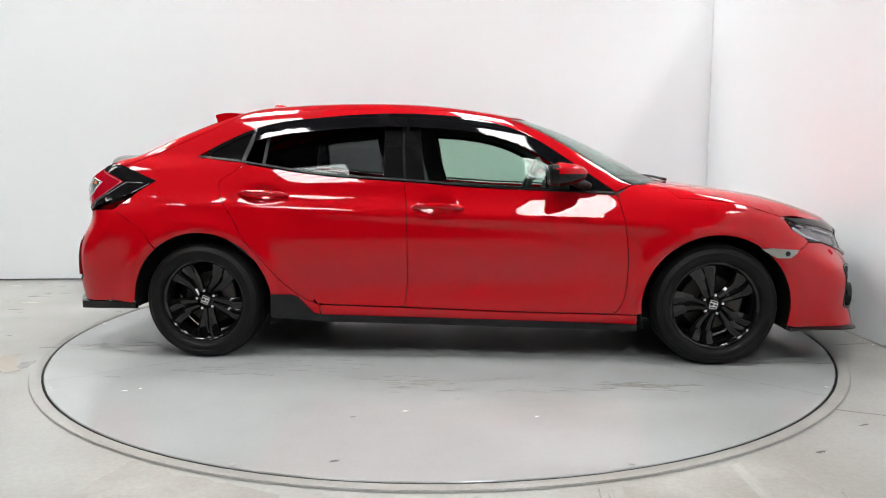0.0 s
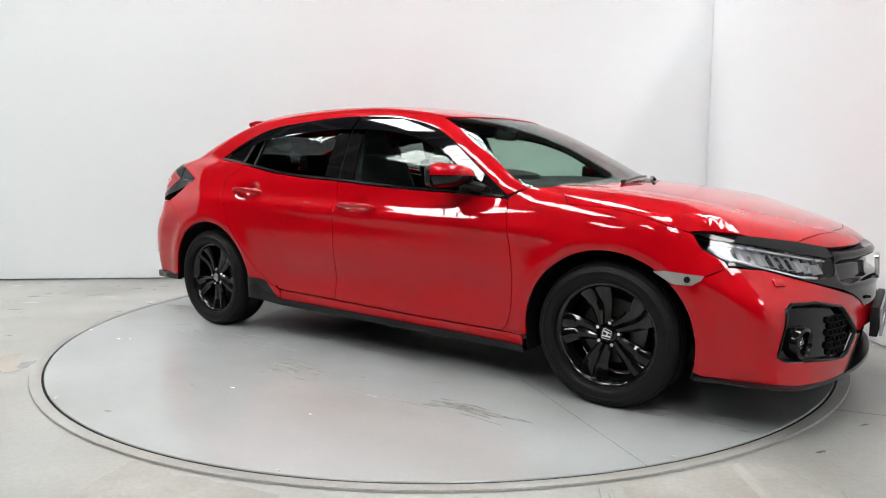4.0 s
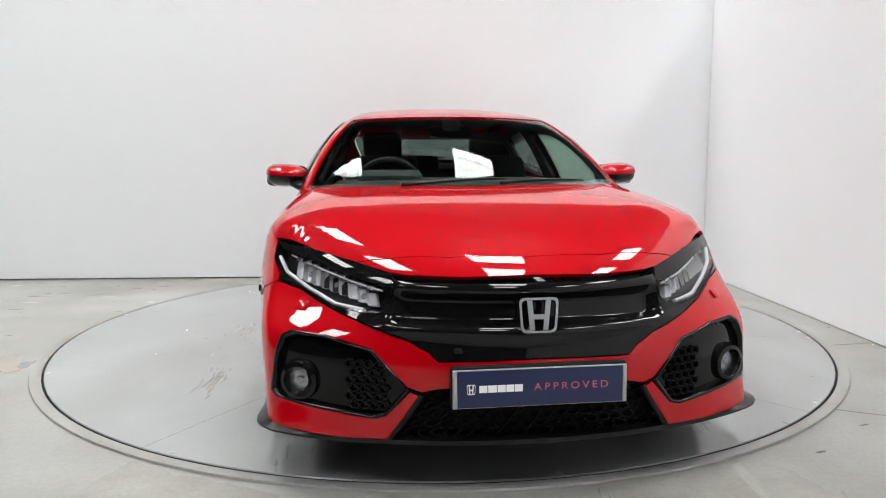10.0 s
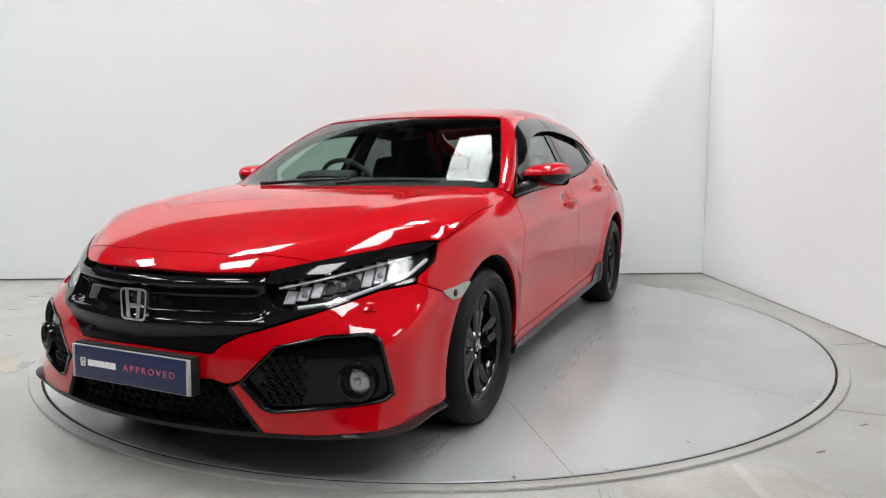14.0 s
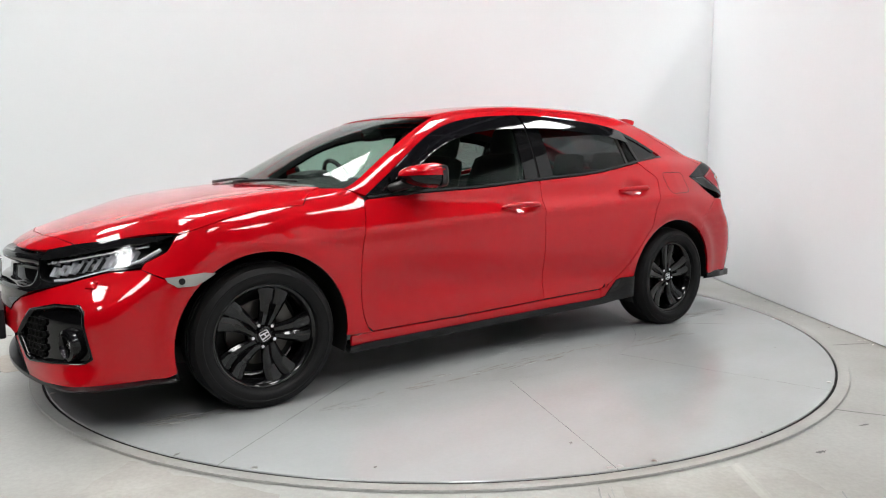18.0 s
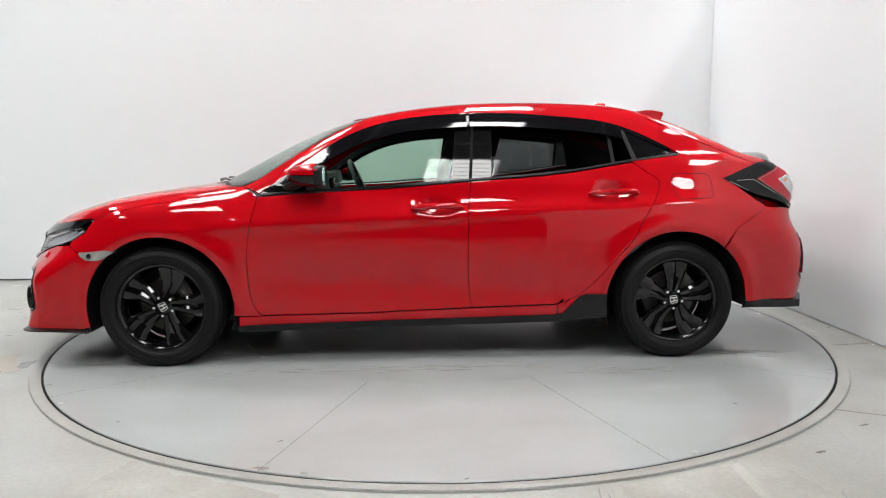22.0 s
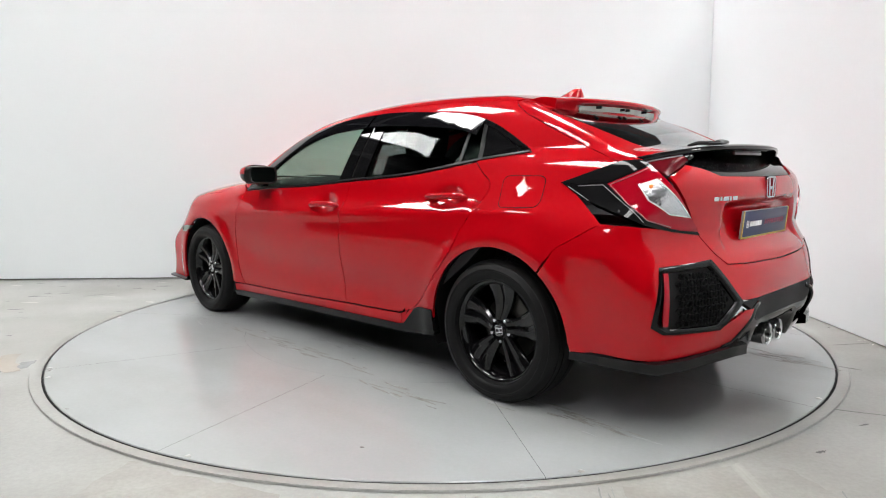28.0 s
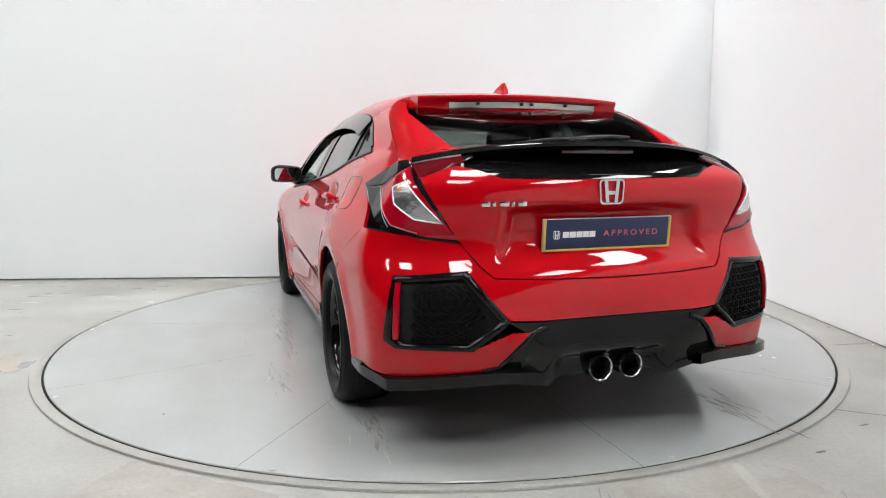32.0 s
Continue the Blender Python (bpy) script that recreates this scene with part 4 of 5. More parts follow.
def emblem_mesh(name, w, h, depth, mat, axis):
    """A plain rounded frame with two leaning bars and a bridge between them. axis: the way that it faces."""
    bm = bmesh.new()
    outer = rounded([(-w * .44, -h / 2), (w * .44, -h / 2), (w / 2, h / 2), (-w / 2, h / 2)], h * .18)
    cx = outer * [.88, .87]
    n = len(outer)
    vo, vi, bo, bi = ([bm.verts.new((p[0], d, p[1])) for p in q] for q, d in ((outer, depth), (cx, depth), (outer, 0), (cx, 0)))
    for i in range(n):
        j = (i + 1) % n
        bm.faces.new((vo[i], vo[j], vi[j], vi[i]))
        bm.faces.new((bo[i], bo[j], vo[j], vo[i]))
        bm.faces.new((vi[i], vi[j], bi[j], bi[i]))
    for s in (-1, 1):
        q = [(.10, -.42), (.225, -.42), (.30, .43), (.17, .43)]
        top = [bm.verts.new((s * a * w, depth * 1.05, b * h)) for a, b in q]
        low = [bm.verts.new((s * a * w, 0, b * h)) for a, b in q]
        bm.faces.new(top)
        for i in range(4):
            bm.faces.new((low[i], low[(i + 1) % 4], top[(i + 1) % 4], top[i]))
    q = [(-.13, -.11), (.13, -.11), (.14, .03), (-.14, .03)]
    top = [bm.verts.new((a * w, depth, b * h)) for a, b in q]
    low = [bm.verts.new((a * w, 0, b * h)) for a, b in q]
    bm.faces.new(top)
    for i in range(4):
        bm.faces.new((low[i], low[(i + 1) % 4], top[(i + 1) % 4], top[i]))
    bmesh.ops.recalc_face_normals(bm, faces=bm.faces[:])
    turn = {"+y": Matrix.Identity(3), "+x": Matrix.Rotation(radians(-90), 3, "Z"), "-x": Matrix.Rotation(radians(90), 3, "Z")}[axis]
    bmesh.ops.transform(bm, verts=bm.verts[:], matrix=turn.to_4x4())
    return bm_mesh(name, bm, mat, angle=30)


WHEEL = {"tyre": tyre_mesh(), "tread": tread_mesh(), "rim": rim_mesh(), "spokes": [spoke_mesh(k) for k in range(5)],
         "hub": revolve("hub", [(0, .062), (.030, .062), (.034, .058), (.060, .056), (.068, .046), (.070, .015), (0, .015)], ALLOY, 40, "y"),
         "cap": revolve("cap", [(0, .070), (.027, .0695), (.031, .066), (.031, .055)], GLOSS_BLACK, 32, "y"),
         "badge": emblem_mesh("badge", .046, .040, .002, CHROME, "+y"),
         "nut": revolve("wheel_nut", [(0, .066), (.007, .066), (.010, .062), (.010, .05)], CHROME, 8, "y"),
         "disc": revolve("brake_disc", [(.06, -.01), (.142, -.01), (.142, -.034), (.06, -.034)], CAST, 48, "y", closed=True),
         "caliper": box("brake_caliper", (.075, .09, .13), CAST, (-.118, -.02, .02), .015),
         "back": revolve("backing_plate", [(0, -.045), (.185, -.045), (.190, -.06)], MATT_BLACK, 32, "y")}
for sx in (1, -1):
    for sy in (1, -1):
        base = pose(sx * AXLE_X, sy * .772, .312, 0, (27, -12, 40, 9)[(sx < 0) * 2 + (sy < 0)], 0 if sy > 0 else 180)
        wheel = part("wheel", WHEEL["rim"], car, "gloss black five-spoke alloy wheel", base)
        tyre = part("tyre", WHEEL["tyre"], wheel, "black rubber tyre")
        for nm, key in (("tread", "tread"), ("hub", "hub"), ("hub_cap", "cap"), ("hub_badge", "badge"), ("brake_disc", "disc"), ("brake_caliper", "caliper"), ("backing_plate", "back")):
            at = None
            if key == "badge":
                at = pose(0, .0695, 0, 0, 90 if sx > 0 else 60, 0)
            part(nm, WHEEL[key], wheel, at=at)
        for k in range(5):
            part("spoke", WHEEL["spokes"][k], wheel)
            a = radians(72 * k + 54)
            part("wheel_nut", WHEEL["nut"], wheel, at=pose(.050 * math.cos(a), 0, -.050 * math.sin(a)))

# ---- front: grille, lamps, fog lamps, lower grille ----
grille = whole(line3((2.235, 0, .668), (2.195, .22, .668), (2.14, .36, .668), (2.118, .418, .672), (2.130, .424, .64), (2.137, .436, .607), (2.135, .456, .584), (2.108, .524, .572), (2.05, .607, .582), (1.93, .708, .622), (1.815, .797, .652), (1.81, .803, .640), (1.92, .717, .624), (2.035, .625, .584), (2.127, .519, .547), (2.184, .421, .516), (2.20, .384, .505), (2.226, .322, .473), (2.236, .296, .446), (2.265, 0, .453)))


def grille_depth(p):
    """The winged grille in section: a brow, a sunk panel, and a rounded bar below it."""
    a, z = np.abs(p[:, 1]), p[:, 2]
    mid = np.clip((.445 - a) / .06, 0, 1)
    mid = mid * mid * (3 - 2 * mid)
    brow = .010 * np.exp(-((z - .655) / .014) ** 2)
    panel = -.030 * np.clip((z - .548) / .012, 0, 1) * np.clip((.640 - z) / .012, 0, 1)
    bar = .012 * np.exp(-((z - (.523 + .03 * a)) / .020) ** 2)
    return mid * (brow + panel) + bar * np.clip((.55 - a) / .1, 0, 1)


grille_ob = part("grille", skin("grille", grille, "bow", GLOSS_BLACK, offset=.003, thick=.03, cell=.010, shell=grille_depth), car, "gloss black winged grille")
slot = whole(line3((2.20, 0, .694), (2.175, .25, .688), (2.118, .395, .690), (2.118, .41, .668), (2.14, .36, .666), (2.20, .22, .666), (2.235, 0, .666)))
part("grille_slot", skin("grille_slot", slot, "bow", MATT_BLACK, offset=-.03, thick=.01, cell=.02), grille_ob, "dark slot under the bonnet edge")
part("badge", emblem_mesh("badge", .122, .106, .014, EMBLEM, "+x"), grille_ob, "chrome emblem, a rounded frame with two leaning bars", pose(2.256, 0, .582, 0, -4, 0))
part("camera_pod", box("camera_pod", (.02, .024, .014), SATIN_BLACK, (2.250, -.24, .478), .004), grille_ob)
lamp = line3((1.688, .822, .757), (1.887, .660, .740), (2.005, .540, .716), (2.092, .433, .692), (2.120, .418, .668), (2.130, .425, .64), (2.136, .438, .607), (2.134, .458, .585), (2.108, .525, .573), (2.05, .607, .583), (1.93, .708, .623), (1.81, .80, .655), (1.727, .830, .70))
lid = line3((1.690, .820, .758), (1.887, .660, .741), (2.005, .540, .718), (2.096, .432, .693), (2.122, .420, .655), (2.106, .455, .652), (2.030, .553, .674), (1.929, .651, .701), (1.745, .79, .735))


def down(c, d):
    return np.asarray(c) - normal(np.asarray(c)) * d


for s in (False, True):
    m = np.array([1, -1 if s else 1, 1])
    hl = part("headlamp", skin("headlamp", lamp, "bow", SATIN_BLACK, offset=-.050, thick=.01, mirror=s, cell=.03, gap=.002), car, "clear headlamp with reflector cells in a black housing")
    part("lens", skin("lens", lamp, "bow", LENS, offset=.001, thick=.003, mirror=s, cell=.02, gap=.002), hl, "clear plastic lens").visible_shadow = False
    part("lid", skin("lid", lid, "bow", GLOSS_BLACK, offset=.004, thick=.02, mirror=s, cell=.02), hl, "gloss black eyelid above the lens")
    wall_line = path(lamp, lamp[:1])
    wn = normal(wall_line)
    v = np.vstack([wall_line - wn * .002, wall_line - wn * .05]) * m
    k = len(wall_line)
    part("housing", mesh_of("housing", v, [(i, i + 1, k + i + 1, k + i) for i in range(k - 1)], SATIN_BLACK), hl)
    bright = lift("bow", flat("bow", lamp + (lamp.mean(0) - lamp) * .10 - np.array([0, 0, .008])))
    part("lamp_panel", skin("lamp_panel", bright, "bow", SATIN_BLACK, offset=-.042, thick=.004, mirror=s, cell=.02), hl, "black inner panel")
    # lamp cells: a row of square reflectors along the lens
    a, b = np.array([2.105, .478, .612]), np.array([1.83, .748, .684])
    for i in range(9):
        for row, size_z, up in (("reflector", .040 + .003 * i, -.004), ("upper_reflector", .015, .032)):
            c = down((a + (b - a) * (i + .5) / 9 + np.array([0, 0, up]))[None], .017)[0]
            n = normal(c[None])[0] * m
            rot = Vector(n).to_track_quat("X", "Z").to_matrix().to_4x4()
            bm = bmesh.new()
            bmesh.ops.create_cube(bm, size=1, matrix=Matrix.Diagonal((.02, .034, size_z, 1)))
            bmesh.ops.inset_region(bm, faces=[f for f in bm.faces if f.normal.x > .9], thickness=.0025, depth=-.012)
            for vv in bm.verts:  # leaning cells
                vv.co.y += (-1 if s else 1) * .35 * vv.co.z
            bmesh.ops.transform(bm, verts=bm.verts[:], matrix=Matrix.Translation(c * m) @ rot)
            part(row, bm_mesh(row, bm, LAMP_SILVER if row == "reflector" else FACETS, angle=20), hl, "silvered lamp cell")
            if row == "reflector" and i % 3 == 1:
                part("cell_lens", revolve("cell_lens", [(0, .010), (.008, .008), (.012, .002), (.012, 0)], CLEAR_PLASTIC, 16, "x"), hl, at=Matrix.Translation(c * m) @ rot @ pose(-.006, 0, 0))
    strip = lines(np.array([(2.11, .462, .643), (2.03, .560, .664), (1.93, .655, .690), (1.78, .77, .722)]), .02)
    part("light_strip", tube("light_strip", down(strip, .012) * m, .0035, LAMP_WHITE, 8), hl, "white daytime light strip")
    low = lines(np.array([(2.10, .525, .585), (2.04, .615, .597), (1.93, .71, .634), (1.82, .79, .672), (1.75, .82, .715)]), .02)
    part("chrome_strip", tube("chrome_strip", down(low, .020) * m, .007, LAMP_SILVER, 8), hl, "bright strip along the lens's lower edge")
    # fog lamp housing
    hexa = line3((2.221, .388, .356), (2.177, .494, .469), (2.103, .633, .500), (2.03, .745, .504), (2.019, .778, .486), (2.005, .816, .31), (2.03, .799, .294), (2.141, .613, .276), (2.188, .49, .263), (2.198, .455, .273), (2.221, .388, .354))[:-1]
    hexa = lines(np.vstack([hexa, hexa[:1]]), .012)[:-1]
    hexa = lift("bow", flat("bow", hexa + (hexa - hexa.mean(0)) * .02))
    fog = part("fog_housing", skin("fog_housing", hexa, "bow", PIANO_BLACK, offset=-.022, thick=.01, mirror=s, cell=.02), car, "black six-sided fog lamp housing")
    hn = normal(hexa)
    cen = hexa.mean(0)
    inn = hexa + (cen - hexa) * .055
    inn = lift("bow", flat("bow", inn))
    inn_n = normal(inn)
    rows = [hexa - hn * .012, hexa + hn * .004, inn + inn_n * .003, inn - inn_n * .024]
    k = len(hexa)
    v = np.vstack(rows) * m
    f = []
    for r in range(3):
        for i in range(k):
            j = (i + 1) % k
            qd = (r * k + i, r * k + j, (r + 1) * k + j, (r + 1) * k + i)
            f.append(qd if not s else qd[::-1])
    part("bezel", mesh_of("bezel", v, f, PIANO_BLACK), fog, "gloss black frame")
    c = np.array([2.075, .724, .354])
    n = normal(c[None])[0]
    n = (n * np.array([1, .55, 1])) / np.linalg.norm(n * np.array([1, .55, 1])) * m
    rot = Vector(n).to_track_quat("X", "Z").to_matrix().to_4x4()
    at = Matrix.Translation((c - normal(c[None])[0] * .006) * m) @ rot
    part("fog_ring", revolve("fog_ring", [(.040, .004), (.048, .016), (.060, .012), (.066, -.01), (.066, -.04), (.040, -.03)], GLOSS_BLACK, 40, "x", closed=True), fog, "round black ring", at)
    part("fog_lens", revolve("fog_lens", [(0, .006), (.02, .004), (.036, -.004), (.042, -.012)], LENS, 32, "x"), fog, "clear round fog lamp", at)
    part("fog_reflector", revolve("fog_reflector", [(0, 0), (.010, -.002), (.013, -.008), (.026, -.009), (.041, -.012)], FOG_SILVER, 24, "x"), fog, at=at)
    # honeycomb of the inner part
    for u, z in [(.385 + .030 * i + .015 * (j % 2), .295 + .026 * j) for i in range(4) for j in range(6)]:
        y = u + .07
        if abs(z - .355) > (y - .40) * 1.1 or y > .60:
            continue
        c = lift("bow", [(math.atan2(y, 2.20 - 1.0 - .35 * (y - .4)), z)])
        c = (c - normal(c) * .010)[0]
        n = normal(c[None])[0] * m
        rot = Vector(n).to_track_quat("X", "Z").to_matrix().to_4x4()
        part("mesh_cell", CELL, fog, at=Matrix.Translation(c * m) @ rot)
    # parking lamp and washer cover on the corner
    mark = side([(1.552, .608), (1.60, .614), (1.742, .600), (1.735, .585), (1.700, .562), (1.633, .564)])
    mk = part("side_marker", skin("side_marker", mark, "side", CLEAR_PLASTIC, offset=.004, thick=.02, mirror=s, cell=.02, crown=.004), car, "clear side marker lamp")
    part("bulb", revolve("bulb", [(0, .006), (.012, .004), (.013, 0)], SMOKE_LENS, 16, "y"), mk, at=Matrix.Translation(Vector(lift("side", [(1.685, .585)])[0] * m + np.array([0, .006, 0]) * m)) @ pose(0, 0, 0, 0, 0, 180 if s else 0))
    c = lift("bow", [(math.atan2(.714, 1.978 - 1.0), .574)])[0]
    part("washer_cover", box("washer_cover", (.012, .045, .032), RED, (0, 0, 0), .004), car, "red headlamp washer cover", Matrix.Translation((c + normal(c[None])[0] * .001) * m) @ Vector(normal(c[None])[0] * m).to_track_quat("X", "Z").to_matrix().to_4x4())
lower = whole(line3((2.274, 0, .366), (2.244, .297, .361), (2.232, .348, .345), (2.198, .444, .190), (2.25, 0, .185)))
low_ob = part("lower_grille", skin("lower_grille", lower, "bow", MESH_BLACK, offset=-.05, thick=.01, cell=.03), car, "black lower grille with rows of cells")
for j in range(5):
    z = .205 + .03 * j
    for i in range(-9, 10):
        y = .042 * i + (.021 if j % 2 else 0)
        if abs(y) > .40 - (z - .2) * .45 or z > .34:
            continue
        c = lift("front", [(y, z)])[0]
        part("mesh_cell", CELL_WIDE, low_ob, at=Matrix.Translation(c - Vector((.042, 0, 0))) @ pose(0, 0, 0, 0, 0, -math.degrees(math.atan(.84 * y))))
# added black tubes that cover the bright bumper edge beside the lower grille
for s in (1, -1):
    q = lift("bow", flat("bow", lines(np.array([(2.198, .448, .192), (2.216, .395, .268), (2.232, .350, .340)]), .02)))
    part("rim_cover", tube("rim_cover", (q - normal(q) * .006) * [1, s, 1], .0095, MATT_BLACK, 8), low_ob, "black cover added over the bright bumper edge at the lower grille")
# backing plate, added so that no bright deck shows through the bumper gap
part("bumper_backing", box("bumper_backing", (.03, 1.16, .30), MATT_BLACK, (2.075, 0, .345), .008), car, "dark backing plate added to close the view through the front bumper")
# chin splitter: thin under the middle, flared at the corners
us = np.linspace(-.875, .875, 81)
edge = lift("bow", np.stack([us, np.full(81, .215)], 1))
rise = np.clip((np.abs(us) - .52) / .17, 0, 1)
fall = np.clip((.875 - np.abs(us)) / .17, 0, 1)
flare = rise * rise * (3 - 2 * rise) * (.25 + .75 * fall)
dirn = normal(edge) * [1, 1, 0]
out = edge + dirn * (.001 + .034 * flare)[:, None]
inn = edge - dirn * .10
zt = .190 + .016 * flare
v, f = [], []
for e, o, i_, z in zip(edge, out, inn, zt):
    v += [(e[0], e[1], z + .004), (o[0], o[1], z - .004), (o[0], o[1], z - .010), (i_[0], i_[1], z - .014), (i_[0], i_[1], z)]
for i in range(80):
    for k in range(5):
        f.append((i * 5 + k, i * 5 + (k + 1) % 5, i * 5 + 5 + (k + 1) % 5, i * 5 + 5 + k))
f += [tuple(range(5)), tuple(range(400, 405))]
part("chin_spoiler", shaded("chin_spoiler", v, f, SATIN_BLACK), car, "black splitter under the front bumper")

# ---- plates ----
def lettering(name, text, size, mat, width=None):
    cu = bpy.data.curves.new(name, "FONT")
    cu.body, cu.size, cu.extrude, cu.align_x, cu.align_y = text, size, .0006, "LEFT", "CENTER"
    cu.space_character = 1.45
    ob = bpy.data.objects.new(name, cu)
    scene.collection.objects.link(ob)
    me = bpy.data.meshes.new_from_object(ob)
    bpy.data.objects.remove(ob)
    bpy.data.curves.remove(cu)
    me.materials.clear()
    me.materials.append(mat)
    if width:
        xs = [v.co.x for v in me.vertices]
        k = width / (max(xs) - min(xs))
        for v in me.vertices:
            v.co.x = (v.co.x - min(xs)) * k
    return me


def number_plate(at, yellow):
    """A navy show plate: a plain white bar where the dealer's mark stands, and one word in pink."""
    pl = part("number_plate", box("number_plate", (.008, .528, .115), PLATE_GREY, (.002, 0, 0), .003), car, "navy show plate with white and pink print", at)
    part("card", box("card", (.003, .500, .109), NAVY, (.0065, 0, 0), .001), pl)
    if yellow:
        part("lower_edge", box("lower_edge", (.006, .526, .008), YELLOW, (.006, 0, -.055), .002), pl)
    for k in (-1, 1):
        part("edge", box("edge", (.004, .010, .112), YELLOW if yellow else PLATE_GREY, (.0065, .257 * k, 0), .001), pl, "yellow edge" if yellow else "grey edge")
    turn = pose(.0085, 0, 0, 90, 0, 90)
    part("mark", emblem_mesh("mark", .026, .030, .001, WHITE_INK, "+x"), pl, at=pose(.008, -.210, 0))
    x = -.186
    for w in (.024, .026, .024, .023, .024):
        part("print_bar", box("print_bar", (.001, w, .021), WHITE_INK, (.0085, x + w / 2, 0), 0), pl)
        x += w + .0022
    part("word", lettering("word", "APPROVED", .030, PINK_INK, .226), pl, "the word in thin pink capitals", Matrix.Translation((.0085, -.022, 0)) @ pose(0, 0, 0, 90, 0, 90))
    return pl


number_plate(pose(2.298, 0, .376, 0, -2, 0), False)
number_plate(pose(-2.140, 0, .783, 0, 5, 180), True)
part("plate_holder", box("plate_holder", (.03, .535, .125), MATT_BLACK, (2.277, 0, .376), .006), car, "black plate holder")
# ---- rear: lamps, wing, roof spoiler, vents, lip, pipes ----
def on_tail(*pts):
    """A line of points set on the body as seen from behind."""
    return lift("stern", flat("stern", line3(*pts)))


lamp_out = on_tail((-1.625, .780, .954), (-1.753, .735, 1.004), (-1.86, .715, 1.038), (-1.915, .690, 1.042), (-1.955, .680, 1.028), (-2.013, .692, .985), (-2.072, .640, .88), (-2.097, .545, .757), (-2.048, .683, .776), (-1.984, .785, .805), (-1.90, .80, .838), (-1.78, .795, .878), (-1.69, .789, .915))
lamp_red = on_tail((-1.815, .750, .953), (-1.90, .722, .992), (-1.950, .680, 1.022), (-2.008, .690, .982), (-2.066, .640, .882), (-2.090, .556, .772), (-2.046, .690, .790), (-1.990, .772, .822), (-1.912, .777, .884))
lamp_clear = on_tail((-1.940, .743, .951), (-1.997, .709, .972), (-2.053, .675, .906), (-2.0790, .606, .828), (-2.042, .698, .843), (-1.987, .752, .894))
lamp_lid = on_tail((-1.620, .780, .956), (-1.753, .735, 1.006), (-1.86, .715, 1.040), (-1.918, .688, 1.044), (-1.952, .682, 1.031), (-1.905, .722, .998), (-1.818, .751, .959), (-1.70, .772, .950))
for s in (False, True):
    m = np.array([1, -1 if s else 1, 1])
    tl = part("tail_lamp", skin("tail_lamp", lamp_out, "stern", SMOKE_LENS, offset=.003, thick=.03, mirror=s, cell=.012, gap=.002), car, "smoked tail lamp with a red band and a clear middle")
    part("red_band", skin("red_band", lamp_red, "stern", RED_LENS, offset=.0055, thick=.008, mirror=s, cell=.010), tl, "red lens")
    part("clear_lens", skin("clear_lens", lamp_clear, "stern", FACETS, offset=.0075, thick=.008, mirror=s, cell=.010), tl, "clear silvered lens")
    part("lamp_lid", skin("lamp_lid", lamp_lid, "stern", SMOKE_LENS, offset=.007, thick=.012, mirror=s, cell=.012), tl, "gloss black brow over the lamp")
    c = lift("stern", flat("stern", np.array([[-1.99, .735, .945]])))
    n = normal(c)[0]
    part("indicator", revolve("indicator", [(0, .005), (.007, .003), (.009, 0)], AMBER, 20, "x"), tl, "amber bulb", Matrix.Translation((c[0] + n * .007) * m) @ Vector(n * m).to_track_quat("X", "Z").to_matrix().to_4x4())
    q = on_tail((-1.990, .752, .894), (-1.943, .743, .949), (-1.996, .710, .970), (-2.052, .676, .906), (-2.078, .608, .830), (-2.042, .698, .845), (-1.990, .752, .894))
    part("light_guide", tube("light_guide", (q + normal(q) * .008) * m, .0028, LAMP_WHITE, 6), tl, "white edge of the clear lens")
    for a, b in (((-1.70, .775, .945), (-1.80, .757, .950)), ((-1.80, .757, .950), (-1.905, .780, .880)), ((-1.905, .780, .880), (-1.985, .778, .815)), ((-1.66, .785, .942), (-1.76, .795, .890))):
        q = on_tail(a, b)
        part("smoke_line", tube("smoke_line", (q + normal(q) * .003) * m, .0018, SMOKE_EDGE, 6), tl, "fine grey line in the smoked lens")
    q = on_tail((-1.945, .690, 1.012), (-1.90, .722, .985), (-1.828, .752, .950), (-1.918, .778, .880), (-1.992, .768, .822), (-2.046, .690, .796))
    part("light_guide", tube("light_guide", (q + normal(q) * .006) * m, .0024, PINK_GUIDE, 6), tl, "pale line round the red lens")
    # bumper vents
    vent = line3((-2.209, .418, .500), (-2.143, .546, .664), (-2.057, .775, .649), (-2.068, .798, .556), (-2.053, .812, .438), (-2.084, .782, .412), (-2.181, .538, .406))
    vent = np.vstack([vent, vent[:1]])
    vent = lines(vent, .012)[:-1]
    vent = lift("stern", flat("stern", vent + (vent - vent.mean(0)) * .035))
    vt = part("bumper_vent", skin("bumper_vent", vent, "stern", MATT_BLACK, offset=-.016, thick=.01, mirror=s, cell=.03), car, "black six-sided vent in the bumper")
    vn, cen = normal(vent), vent.mean(0)
    inn = lift("stern", flat("stern", vent + (cen - vent) * np.array([.15])))
    i_n = normal(inn)
    rows = [vent - vn * .012, vent + vn * .003, inn - i_n * .002, inn - i_n * .018]
    k = len(vent)
    f = []
    for r in range(3):
        for i in range(k):
            j = (i + 1) % k
            qd = (r * k + i, r * k + j, (r + 1) * k + j, (r + 1) * k + i)
            f.append(qd[::-1] if not s else qd)
    part("bezel", mesh_of("bezel", np.vstack(rows) * m, f, PIANO_BLACK), vt, "gloss black frame")
    refl = line3((-2.064, .772, .632), (-2.074, .756, .632), (-2.088, .770, .440), (-2.076, .786, .440))
    part("rear_reflector", skin("rear_reflector", refl, "stern", RED_LENS, offset=.006, thick=.012, mirror=s, cell=.02), vt, "narrow red reflector")
